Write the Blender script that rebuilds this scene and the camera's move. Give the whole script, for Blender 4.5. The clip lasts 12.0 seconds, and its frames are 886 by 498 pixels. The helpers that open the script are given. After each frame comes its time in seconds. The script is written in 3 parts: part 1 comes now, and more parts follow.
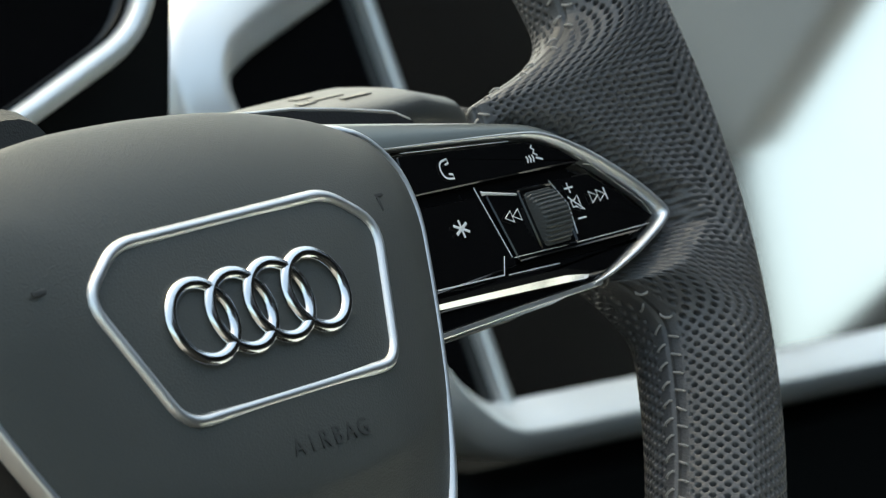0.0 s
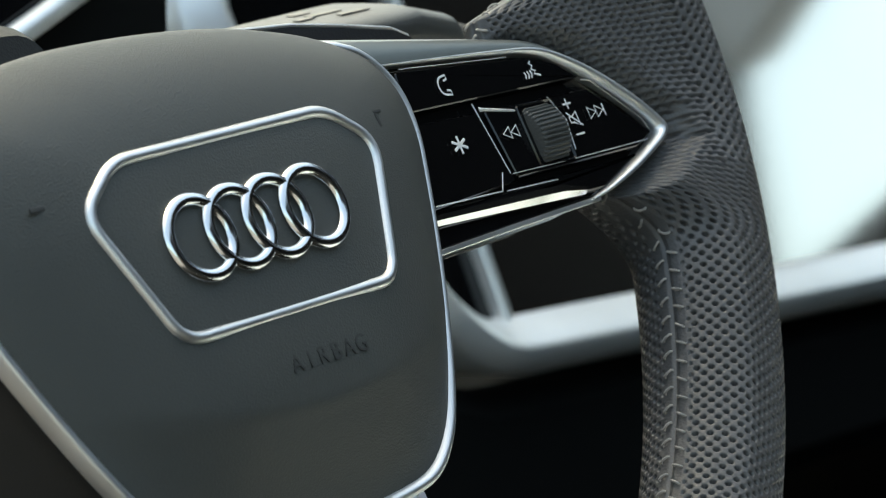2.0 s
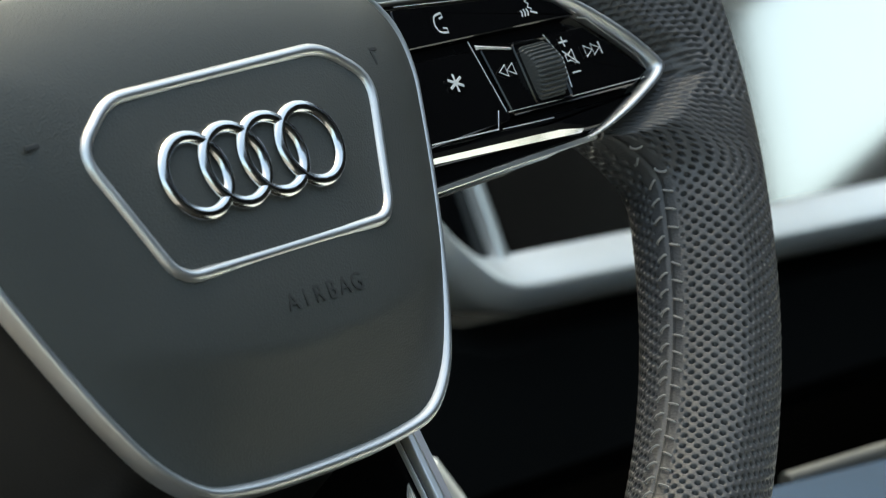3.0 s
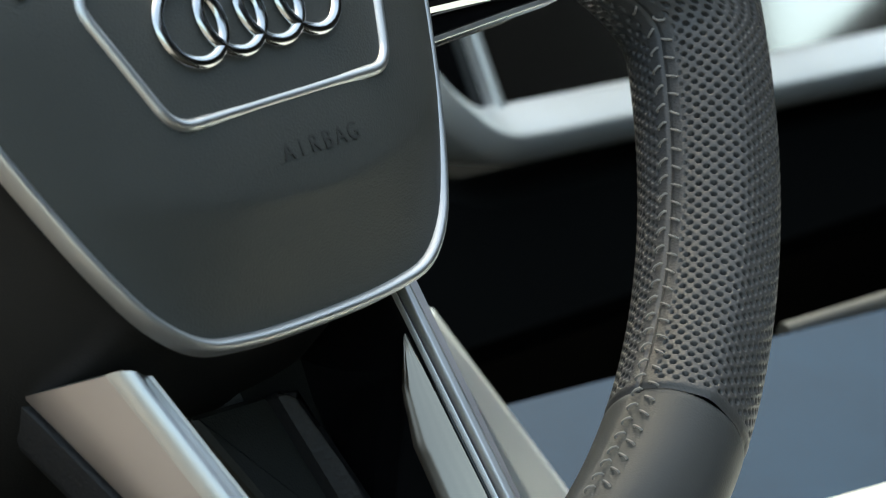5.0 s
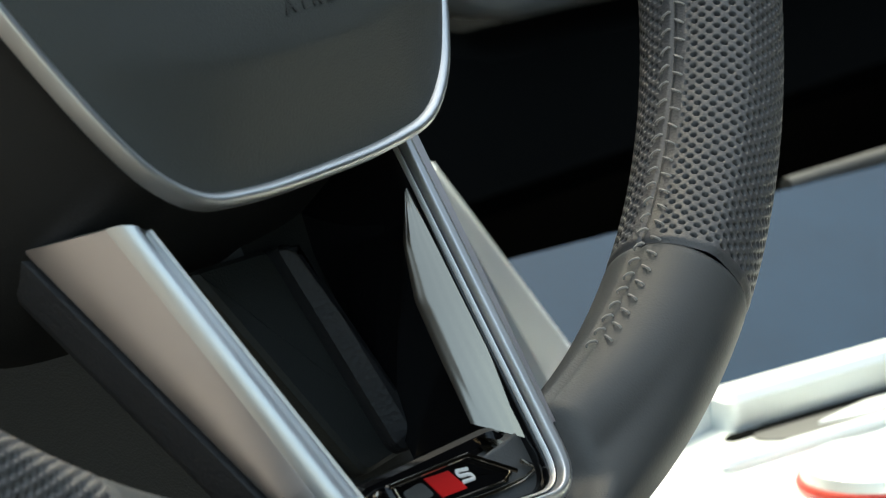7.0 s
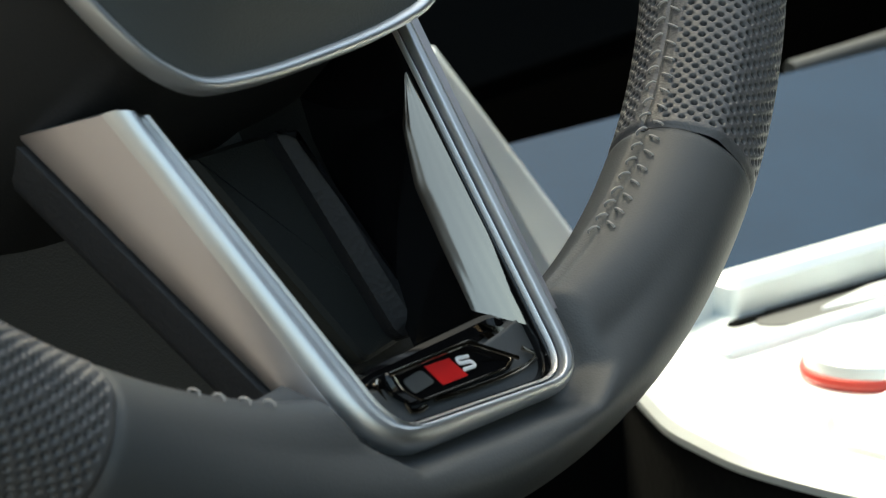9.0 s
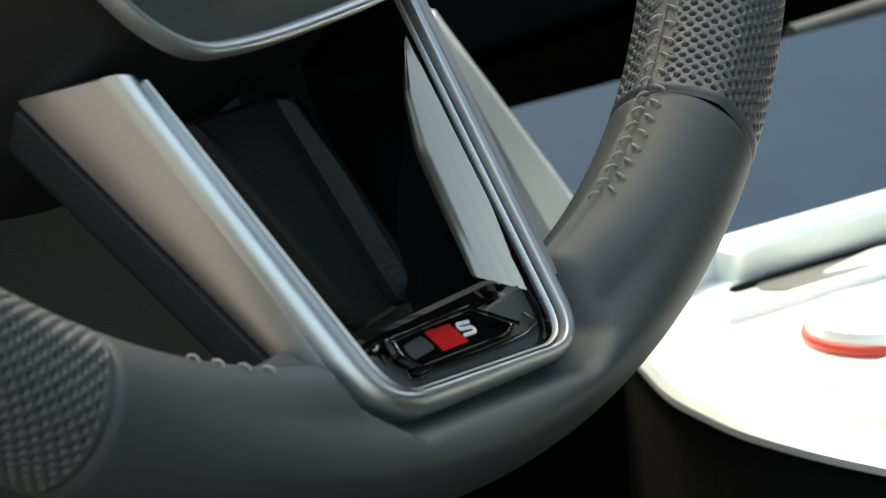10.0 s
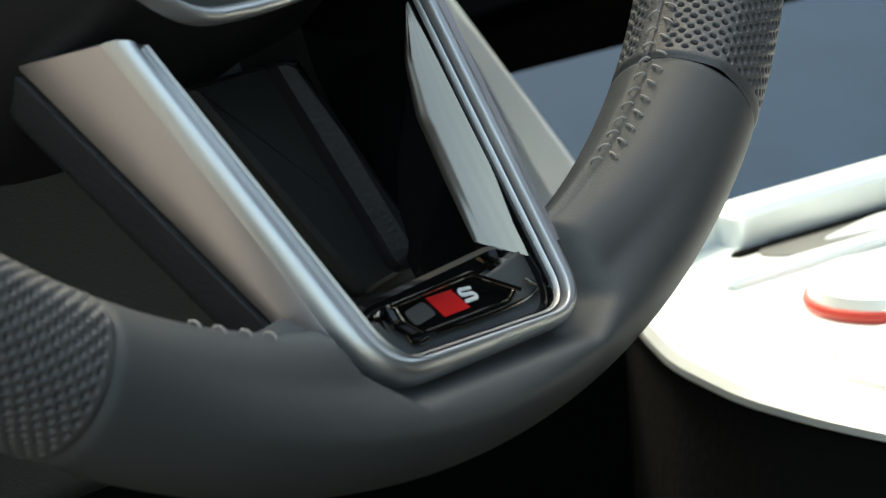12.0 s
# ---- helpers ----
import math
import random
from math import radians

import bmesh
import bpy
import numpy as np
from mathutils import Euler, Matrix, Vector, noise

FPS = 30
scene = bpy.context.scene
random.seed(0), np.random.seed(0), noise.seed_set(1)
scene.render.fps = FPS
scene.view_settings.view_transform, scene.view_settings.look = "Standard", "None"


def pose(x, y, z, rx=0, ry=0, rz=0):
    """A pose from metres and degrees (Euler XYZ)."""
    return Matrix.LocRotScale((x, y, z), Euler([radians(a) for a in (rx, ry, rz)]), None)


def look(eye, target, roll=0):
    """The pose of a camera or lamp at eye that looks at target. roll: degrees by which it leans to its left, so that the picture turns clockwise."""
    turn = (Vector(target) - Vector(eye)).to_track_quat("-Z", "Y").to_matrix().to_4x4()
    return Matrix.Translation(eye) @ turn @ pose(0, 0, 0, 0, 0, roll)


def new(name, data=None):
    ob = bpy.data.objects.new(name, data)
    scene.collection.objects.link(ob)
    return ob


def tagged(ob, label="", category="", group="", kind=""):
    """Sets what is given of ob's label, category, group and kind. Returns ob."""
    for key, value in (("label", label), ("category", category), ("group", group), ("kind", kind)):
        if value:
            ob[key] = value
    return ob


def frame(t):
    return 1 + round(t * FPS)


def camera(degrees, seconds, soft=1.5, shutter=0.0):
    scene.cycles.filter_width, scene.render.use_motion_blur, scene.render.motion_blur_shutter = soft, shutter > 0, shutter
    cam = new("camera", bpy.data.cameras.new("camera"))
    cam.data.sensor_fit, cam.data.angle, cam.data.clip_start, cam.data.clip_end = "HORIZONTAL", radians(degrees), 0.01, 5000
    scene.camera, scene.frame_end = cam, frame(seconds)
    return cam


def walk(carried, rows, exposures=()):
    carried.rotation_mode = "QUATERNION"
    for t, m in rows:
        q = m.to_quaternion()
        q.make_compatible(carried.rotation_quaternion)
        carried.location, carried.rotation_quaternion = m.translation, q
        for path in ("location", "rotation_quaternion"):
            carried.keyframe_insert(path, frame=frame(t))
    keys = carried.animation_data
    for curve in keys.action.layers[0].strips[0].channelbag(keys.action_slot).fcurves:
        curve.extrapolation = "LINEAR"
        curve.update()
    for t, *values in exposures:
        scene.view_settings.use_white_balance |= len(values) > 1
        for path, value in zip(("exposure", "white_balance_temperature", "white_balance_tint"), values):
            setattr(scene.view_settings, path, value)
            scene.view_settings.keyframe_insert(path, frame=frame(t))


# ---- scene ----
# camera: a long lens standing at the open driver's door, tilting slowly down the steering wheel
cam = camera(11.2, 12.0, soft=1.1)
cam.data.dof.use_dof = True
cam.data.dof.focus_distance = 0.955
cam.data.dof.aperture_fstop = 38.0
walk(cam, [
    (0.0, pose(-0.6884, -0.5961, 0.9148, 81.426, 4.297, -53.815)),
    (0.5, pose(-0.6892, -0.5967, 0.9150, 81.315, 4.373, -53.822)),
    (1.0, pose(-0.6885, -0.5962, 0.9149, 80.976, 4.395, -53.818)),
    (1.5, pose(-0.6881, -0.5958, 0.9147, 80.701, 4.412, -53.843)),
    (2.0, pose(-0.6878, -0.5956, 0.9147, 80.359, 4.350, -53.849)),
    (2.5, pose(-0.6877, -0.5955, 0.9146, 79.993, 4.321, -53.867)),
    (3.0, pose(-0.6866, -0.5947, 0.9143, 79.581, 4.303, -53.894)),
    (5.0, pose(-0.6807, -0.5902, 0.9127, 77.681, 4.356, -53.949)),
    (5.5, pose(-0.6806, -0.5902, 0.9127, 77.226, 4.364, -53.945)),
    (6.0, pose(-0.6790, -0.5890, 0.9122, 76.726, 4.337, -53.933)),
    (6.5, pose(-0.6789, -0.5889, 0.9122, 76.287, 4.359, -53.927)),
    (7.0, pose(-0.6776, -0.5879, 0.9119, 75.830, 4.325, -53.921)),
    (9.0, pose(-0.6693, -0.5817, 0.9096, 74.350, 4.370, -53.926)),
    (9.5, pose(-0.6672, -0.5801, 0.9090, 74.117, 4.349, -53.914)),
    (10.0, pose(-0.6660, -0.5792, 0.9087, 73.892, 4.399, -53.931)),
    (10.5, pose(-0.6658, -0.5790, 0.9086, 73.732, 4.399, -53.921)),
    (11.0, pose(-0.6649, -0.5784, 0.9084, 73.603, 4.370, -53.910)),
    (11.5, pose(-0.6657, -0.5790, 0.9086, 73.522, 4.365, -53.908)),
    (12.0, pose(-0.6646, -0.5781, 0.9083, 73.453, 4.392, -53.912)),
], exposures=[(0.0, 1.85, 7800, -6), (12.0, 1.85, 7800, -6)])

# ---- light ----
SUN_EL, SUN_AZ = radians(58), radians(12)
world = bpy.data.worlds.new("sky")
scene.world = world
world.use_nodes = True
wn = world.node_tree
wn.nodes.clear()
sky = wn.nodes.new("ShaderNodeTexSky")
sky.sky_type = "NISHITA"
sky.sun_disc = False
sky.sun_elevation, sky.sun_rotation = SUN_EL, SUN_AZ
sky.air_density, sky.dust_density, sky.ozone_density = 1.0, 5.0, 0.8
back = wn.nodes.new("ShaderNodeBackground")
back.inputs["Strength"].default_value = 0.15
wout = wn.nodes.new("ShaderNodeOutputWorld")
wn.links.new(sky.outputs[0], back.inputs[0])
wn.links.new(back.outputs[0], wout.inputs[0])
sun_data = bpy.data.lights.new("sun", "SUN")
sun_data.energy, sun_data.angle, sun_data.color = 1.0, radians(12), (1.0, 0.995, 0.985)
sun = new("sun", sun_data)
sun_way = Vector((math.sin(SUN_AZ) * math.cos(SUN_EL), math.cos(SUN_AZ) * math.cos(SUN_EL), math.sin(SUN_EL)))
sun.matrix_world = look(sun_way * 20, (0, 0, 0))

# ---- materials ----


def material(name, color, rough=0.5, metal=0.0, grain=0.0, grain_scale=1500.0, var=0.12, var_scale=25.0, coat=0.0, spec=0.5, rough_var=0.08):
    m = bpy.data.materials.new(name)
    m.use_nodes = True
    nt = m.node_tree
    b = nt.nodes["Principled BSDF"]
    b.inputs["Metallic"].default_value = metal
    b.inputs["Specular IOR Level"].default_value = spec
    b.inputs["Coat Weight"].default_value = coat
    b.inputs["Coat Roughness"].default_value = 0.06
    co = nt.nodes.new("ShaderNodeTexCoord")
    big = nt.nodes.new("ShaderNodeTexNoise")
    big.inputs["Scale"].default_value = var_scale
    big.inputs["Detail"].default_value = 6
    nt.links.new(co.outputs["Object"], big.inputs["Vector"])
    ramp = nt.nodes.new("ShaderNodeMapRange")
    ramp.inputs["From Min"].default_value, ramp.inputs["From Max"].default_value = 0.25, 0.75
    ramp.inputs["To Min"].default_value, ramp.inputs["To Max"].default_value = 1 - var, 1 + var
    nt.links.new(big.outputs["Fac"], ramp.inputs["Value"])
    mix = nt.nodes.new("ShaderNodeVectorMath")
    mix.operation = "SCALE"
    mix.inputs[0].default_value = color
    nt.links.new(ramp.outputs[0], mix.inputs["Scale"])
    nt.links.new(mix.outputs[0], b.inputs["Base Color"])
    rr = nt.nodes.new("ShaderNodeMapRange")
    rr.inputs["From Min"].default_value, rr.inputs["From Max"].default_value = 0.3, 0.7
    rr.inputs["To Min"].default_value, rr.inputs["To Max"].default_value = max(rough - rough_var * rough, 0.01), min(rough + rough_var * rough, 1)
    nt.links.new(big.outputs["Fac"], rr.inputs["Value"])
    nt.links.new(rr.outputs[0], b.inputs["Roughness"])
    if grain > 0:
        fine = nt.nodes.new("ShaderNodeTexVoronoi")
        fine.inputs["Scale"].default_value = grain_scale
        nt.links.new(co.outputs["Object"], fine.inputs["Vector"])
        bump = nt.nodes.new("ShaderNodeBump")
        bump.inputs["Strength"].default_value = grain
        bump.inputs["Distance"].default_value = 0.0003
        nt.links.new(fine.outputs["Distance"], bump.inputs["Height"])
        nt.links.new(bump.outputs[0], b.inputs["Normal"])
    return m


LEATHER = material("perforated_leather", (0.080, 0.079, 0.081), 0.42, grain=0.25, grain_scale=1600, var=0.12)
SMOOTH_LEATHER = material("smooth_leather", (0.064, 0.067, 0.069), 0.48, grain=0.16, grain_scale=2000, var=0.1, spec=0.38)
ARM_SKIN = material("arm_skin", (0.016, 0.016, 0.018), 0.6, grain=0.5, grain_scale=900)
THREAD = material("thread", (0.38, 0.355, 0.33), 0.8, var=0.2, var_scale=400)
PAD = material("pad_skin", (0.069, 0.073, 0.070), 0.48, grain=0.35, grain_scale=2200, var=0.06, spec=0.36)
HUB_PLASTIC = material("hub_plastic", (0.012, 0.012, 0.012), 0.5, grain=0.2, grain_scale=2200)
SATIN = material("satin_aluminium", (0.76, 0.77, 0.78), 0.43, metal=1.0, var=0.04, var_scale=60)
# side trim: its rose tint stands in for warm reflected light
SATIN_ROSE_CAST = material("satin_rose_cast", (0.60, 0.555, 0.555), 0.42, metal=1.0, var=0.05, var_scale=60)
CHROME = material("polished_chrome", (0.82, 0.82, 0.83), 0.17, metal=1.0, var=0.03)
GLOSS = material("piano_black", (0.004, 0.004, 0.0045), 0.06, var=0.1, spec=0.45)
# warm tint imitates the golden reflections on the facet
DARK_CHROME = material("smoked_chrome_gold_cast", (0.40, 0.355, 0.29), 0.12, metal=1.0, var=0.05)
ICON = material("icon_white", (0.75, 0.76, 0.76), 0.5, var=0.02)
MARK = material("moulded_mark", (0.036, 0.037, 0.036), 0.5, var=0.05)
RUBBER = material("soft_black", (0.011, 0.011, 0.012), 0.6, grain=0.2, grain_scale=1500, spec=0.3)
SHROUD_PANEL = material("shroud_panel", (0.022, 0.024, 0.022), 0.55, grain=0.25, grain_scale=1800)
SHROUD = material("shroud_plastic", (0.012, 0.013, 0.012), 0.6, grain=0.25, grain_scale=1800)
DASH_DARK = material("dash_dark", (0.0035, 0.004, 0.004), 0.8, grain=0.2, grain_scale=900, spec=0.06)
DASH_SILVER = material("dash_silver", (0.88, 0.90, 0.90), 0.34, metal=0.6, var=0.04)
DASH_PANEL = material("dash_panel", (0.82, 0.78, 0.76), 0.10, metal=1.0, var=0.04, var_scale=8)
# the blue of the reflected sky is in the base colour, specular kept low
SCREEN_SKY = material("screen_sky_blue", (0.006, 0.024, 0.055), 0.25, spec=0.18)
CONSOLE_SILVER = material("console_silver", (0.81, 0.87, 0.89), 0.42, metal=0.6, var=0.05)
STALK_GREY = material("stalk_plastic", (0.05, 0.053, 0.053), 0.45, grain=0.2, grain_scale=1800)
PALE_PRINT = material("pale_print", (0.13, 0.132, 0.13), 0.6)
RED = material("badge_red", (0.55, 0.01, 0.012), 0.35, var=0.06)
RED_RING = material("red_ring", (0.5, 0.05, 0.04), 0.4, var=0.1)
CARPET = material("carpet", (0.006, 0.006, 0.006), 0.95, grain=0.6, grain_scale=300, spec=0.1)
LINING = material("lining", (0.02, 0.021, 0.021), 0.9, grain=0.4, grain_scale=400)
ASPHALT = material("paving", (0.13, 0.122, 0.118), 0.9, grain=0.6, grain_scale=150, var=0.2, var_scale=2)
GRAPHITE = material("graphite_satin", (0.20, 0.215, 0.205), 0.36, metal=0.7, var=0.05)
ROLLER = material("roller_rubber", (0.055, 0.057, 0.055), 0.5, grain=0.2, grain_scale=1800)
RECESS = material("recess_grey", (0.10, 0.105, 0.105), 0.5, var=0.1)
# grey picked for the mid tone that decor_panel reflects
REFLECT_GREY = material("reflect_grey_panel", (0.30, 0.33, 0.34), 0.9, grain=0.4, grain_scale=500)

# ---- building helpers ----


def finish(bm, name, mat, sharp=38.0):
    bmesh.ops.recalc_face_normals(bm, faces=bm.faces)
    for f in bm.faces:
        f.smooth = True
    for e in bm.edges:
        if len(e.link_faces) == 2 and e.calc_face_angle(0) > radians(sharp):
            e.smooth = False
    me = bpy.data.meshes.new(name)
    bm.to_mesh(me)
    bm.free()
    me.materials.append(mat)
    return me


def part(name, bm, mat, parent=None, label="", sharp=38.0):
    ob = new(name, finish(bm, name, mat, sharp))
    ob.parent = parent
    if label:
        tagged(ob, label)
    return ob


def thing(name, label, category, m=None, group="", kind=""):
    ob = new(name)
    if m is not None:
        ob.matrix_world = m
    return tagged(ob, label, category, group, kind)


def loft(rings, closed=True, loop=False, caps=True):
    """Quads between rows of points; closed joins each row's ends, loop joins the last row to the first."""
    bm = bmesh.new()
    rows = [[bm.verts.new(p) for p in r] for r in rings]
    n = len(rows[0])
    pairs = list(zip(rows, rows[1:])) + ([(rows[-1], rows[0])] if loop else [])
    for a, b in pairs:
        for i in range(n if closed else n - 1):
            j = (i + 1) % n
            bm.faces.new((a[i], a[j], b[j], b[i]))
    if caps and closed and not loop:
        bm.faces.new(rows[0])
        bm.faces.new(rows[-1])
    return bm


def rounded(pts, radii, steps=5, loop=True):
    """A 2D outline with its corners rounded."""
    out = []
    n = len(pts)
    for i, p in enumerate(pts):
        r = radii[i] if hasattr(radii, "__len__") else radii
        if not loop and i in (0, n - 1) or r <= 0:
            out.append(Vector(p))
            continue
        p, a, b = Vector(p), Vector(pts[i - 1]), Vector(pts[(i + 1) % n])
        da, db = (a - p).normalized(), (b - p).normalized()
        r = min(r, (a - p).length * 0.48, (b - p).length * 0.48)
        for k in range(steps + 1):
            t = k / steps
            out.append((p + da * r) * (1 - t) ** 2 + p * 2 * t * (1 - t) + (p + db * r) * t * t)
    return out


def normals2(path, loop):
    out = []
    n = len(path)
    for i in range(n):
        a = path[i - 1] if i or loop else path[0]
        b = path[(i + 1) % n] if i < n - 1 or loop else path[-1]
        d = (b - a).normalized()
        out.append(Vector((d.y, -d.x)))
    return out


def trim(path, profile, height, loop=True, closed=False):
    """Sweeps a profile of (offset, rise) along a 2D path; height(x, y) is the base level."""
    rings = []
    for p, nn in zip(path, normals2(path, loop)):
        rings.append([Vector((p.x + nn.x * o, p.y + nn.y * o, height(p.x, p.y) + h)) for o, h in profile])
    return loft(rings, closed=closed, loop=loop, caps=closed)


def slab(outline, low, high, bevel=0.0004):
    """A plate with a bevelled upper edge. low and high: levels, or functions of x, y."""
    lo = low if callable(low) else (lambda x, y: low)
    hi = high if callable(high) else (lambda x, y: high)
    path = [Vector(p) for p in outline]
    area = sum(a.x * b.y - a.y * b.x for a, b in zip(path, path[1:] + path[:1]))
    if area < 0:
        path.reverse()
    ns = normals2(path, True)
    r0 = [(p.x, p.y, lo(p.x, p.y)) for p in path]
    r1 = [(p.x, p.y, hi(p.x, p.y) - bevel) for p in path]
    q = [p - n * bevel for p, n in zip(path, ns)]
    r2 = [(p.x, p.y, hi(p.x, p.y)) for p in q]
    return loft([r0, r1, r2])


def box(size, at, bevel=0.003, rot=None):
    bm = bmesh.new()
    bmesh.ops.create_cube(bm, size=1)
    bmesh.ops.scale(bm, vec=size, verts=bm.verts)
    if bevel > 0:
        bmesh.ops.bevel(bm, geom=bm.edges[:], offset=bevel, segments=3, profile=0.5, affect="EDGES")
    m = Matrix.Translation(at) @ (rot.to_4x4() if rot else Matrix.Identity(4))
    bmesh.ops.transform(bm, matrix=m, verts=bm.verts)
    return bm


def tube(path, radius, loop=False, n=10, flat=1.0):
    """A round bar along 3D points."""
    pts = [Vector(p) for p in path]
    rings = []
    m = len(pts)
    for i, p in enumerate(pts):
        a = pts[i - 1] if i or loop else pts[0]
        b = pts[(i + 1) % m] if i < m - 1 or loop else pts[-1]
        d = (b - a).normalized()
        s = d.cross(Vector((0, 0, 1)))
        s = s.normalized() if s.length > 1e-4 else Vector((1, 0, 0))
        t = s.cross(d)
        rings.append([p + s * math.cos(2 * math.pi * k / n) * radius + t * math.sin(2 * math.pi * k / n) * radius * flat for k in range(n)])
    return loft(rings, loop=loop)


def smoothstep(a, b, x):
    t = min(max((x - a) / (b - a), 0.0), 1.0)
    return t * t * (3 - 2 * t)


# ---- steering wheel: u to the right, v up in the wheel's plane, w towards the driver; origin at the rim's centre ----
RAKE = radians(24)
WHEEL = Matrix(((1, 0, 0, 0), (0, math.sin(RAKE), -math.cos(RAKE), 0), (0, math.cos(RAKE), math.sin(RAKE), 0.8), (0, 0, 0, 1)))
wheel = thing("steering_wheel", "dark grey leather steering wheel with satin silver trim on its column", "steering wheel", WHEEL)
RC, TUBE_R, TUBE_W = 0.1797, 0.0157, 0.0163
SEAM_A, SEAM_B, SEAM_PSI = -56.8, -124.5, 171.0


def rim_point(phi, psi, grow=0.0):
    """phi: angle round the wheel in degrees; psi: round the section, 0 outwards, 90 towards the driver."""
    c, s = np.cos(np.radians(psi)), np.sin(np.radians(psi))
    d = np.abs(((phi + 9.85) + 180) % 360 - 180)
    mirror = np.abs(((phi + 170.15) + 180) % 360 - 180)
    d = np.minimum(d, mirror)
    t = np.clip((14.85 - d) / 7.5, 0, 1)
    web = 0.046 * t * t * (3 - 2 * t) * t
    inward = np.clip(-c, 0, 1)
    rad = RC + (TUBE_R + grow + 0.0030 * np.exp(-((d - 2) / 15.0) ** 2) * np.clip(c, 0, 1)) * c - web * inward ** 0.8
    thick = 1 - 0.35 * np.clip(web * inward / 0.046, 0, 1)
    # flatter towards the driver where the spokes join
    low = (phi + 90 + 180) % 360 - 180
    flat = 1 - (0.48 * np.exp(-(low / 19.0) ** 2) + 0.42 * np.exp(-(d / 9.5) ** 2)) * np.clip(s, 0, 1) * np.clip((0.55 - c) / 0.7, 0, 1)
    wv = (TUBE_W + grow) * s * thick * flat
    a = np.radians(phi)
    return np.stack((rad * np.cos(a), rad * np.sin(a), wv), -1)


def inside(X, poly):
    """Signed distance to a convex outline, negative inside."""
    d = np.full(X.shape[:-1], -1.0)
    n = len(poly)
    for i in range(n):
        (x0, y0), (x1, y1) = poly[i], poly[(i + 1) % n]
        ll = math.hypot(x1 - x0, y1 - y0)
        d = np.maximum(d, ((X[..., 0] - x0) * (y1 - y0) - (X[..., 1] - y0) * (x1 - x0)) / ll)
    return d


SPOKE_POLY = [(0.05, -0.0575), (0.136, -0.0555), (0.1672, -0.0432), (0.1672, -0.0386), (0.1440, -0.0165), (0.1270, -0.0098), (0.05, -0.0070)]
VEE_POLY = [(-0.0362, -0.1690), (-0.0275, -0.1776), (0.0262, -0.1810), (0.0338, -0.1760), (0.0482, -0.09), (-0.0500, -0.09)]


def recess(X):
    """The leather dips where the silver trims are let into the rim."""
    for poly, base, tilt, slope in ((SPOKE_POLY, 0.0015, 0.0, 1.7), (VEE_POLY, 0.0046, 0.19, 1.9)):
        d = inside(X, poly)
        d = d + (0.002 if tilt == 0 else 0.0)
        lim = base - tilt * (X[..., 1] + 0.172) + slope * np.maximum(d, 0) + 8 * np.maximum(d, 0) ** 2
        k = 0.002
        h = np.clip(0.5 + 0.5 * (lim - X[..., 2]) / k, 0, 1)
        X[..., 2] = lim * (1 - h) + X[..., 2] * h - k * h * (1 - h)
    return X


def rim_section(name, start, end, nphi, npsi, mat, holes=False, grow=0.0, label=""):
    phi = np.linspace(start, end, nphi)
    psi = np.linspace(0, 360, npsi, endpoint=False) + 200
    P, S = np.meshgrid(phi, psi, indexing="ij")
    g = np.full(P.shape, grow)
    # the leather tucks in at the cross seams
    length = np.abs(P - start), np.abs(P - end)
    near = np.minimum(*length) * math.pi / 180 * RC
    g = g - 0.0009 * np.exp(-(near / 0.0009) ** 2)
    # the lengthwise seam on the inner side
    if holes:
        g = g + 0.0008 * np.exp(-((S % 360 - 110) / 13) ** 2)
    base = recess(rim_point(P, S, g))
    steps_ = np.linalg.norm(np.diff(base, axis=1, prepend=base[:, :1]), axis=-1)
    arc = np.cumsum(steps_, axis=1)
    at_seam = int(np.argmin(np.abs(psi - (SEAM_PSI + 360))))
    arc = arc - arc[:, at_seam:at_seam + 1]
    dent = 0.0006 * np.exp(-(arc / 0.0006) ** 2)
    if holes:
        pitch_a, pitch_b = 0.0031, 0.0034
        a = np.radians(P) * RC / pitch_a
        b = arc / pitch_b
        # two staggered lattices of punched holes
        depth = np.zeros(P.shape)
        for sh in (0.0, 0.5):
            fa = (a + sh + 0.5) % 1 - 0.5
            fb = (b + sh + 0.5) % 1 - 0.5
            r2 = (fa * pitch_a / 0.00048) ** 2 + (fb * pitch_b / 0.00062) ** 2
            depth += np.exp(-r2 ** 2.2) + 0.07 * np.exp(-r2 / 4)
        keep = np.clip((np.abs(arc) - 0.0032) / 0.001, 0, 1) * np.clip((near - 0.002) / 0.001, 0, 1)
        dent = dent + 0.0016 * depth * keep
    da, db = np.gradient(base, axis=0), np.gradient(base, axis=1)
    nrm = np.cross(da, db)
    nrm /= np.maximum(np.linalg.norm(nrm, axis=-1, keepdims=True), 1e-12)
    if end > start:
        nrm = -nrm
    core = rim_point(P, S, g - 0.004)
    nrm *= np.where(np.sum(nrm * (rim_point(P, S, g) - core), -1, keepdims=True) < 0, -1.0, 1.0)
    X = base - nrm * dent[..., None]
    n0, n1 = P.shape
    idx = np.arange(n0 * n1).reshape(n0, n1)
    q = np.stack((idx[:-1], np.roll(idx, -1, 1)[:-1], np.roll(idx, -1, 1)[1:], idx[1:]), -1).reshape(-1, 4)
    if end < start:
        q = q[:, ::-1]
    me = bpy.data.meshes.new(name)
    me.from_pydata(X.reshape(-1, 3).tolist(), [], q.tolist())
    me.polygons.foreach_set("use_smooth", np.ones(len(q), bool))
    me.materials.append(mat)
    ob = new(name, me)
    ob.parent = wheel
    return tagged(ob, label) if label else ob


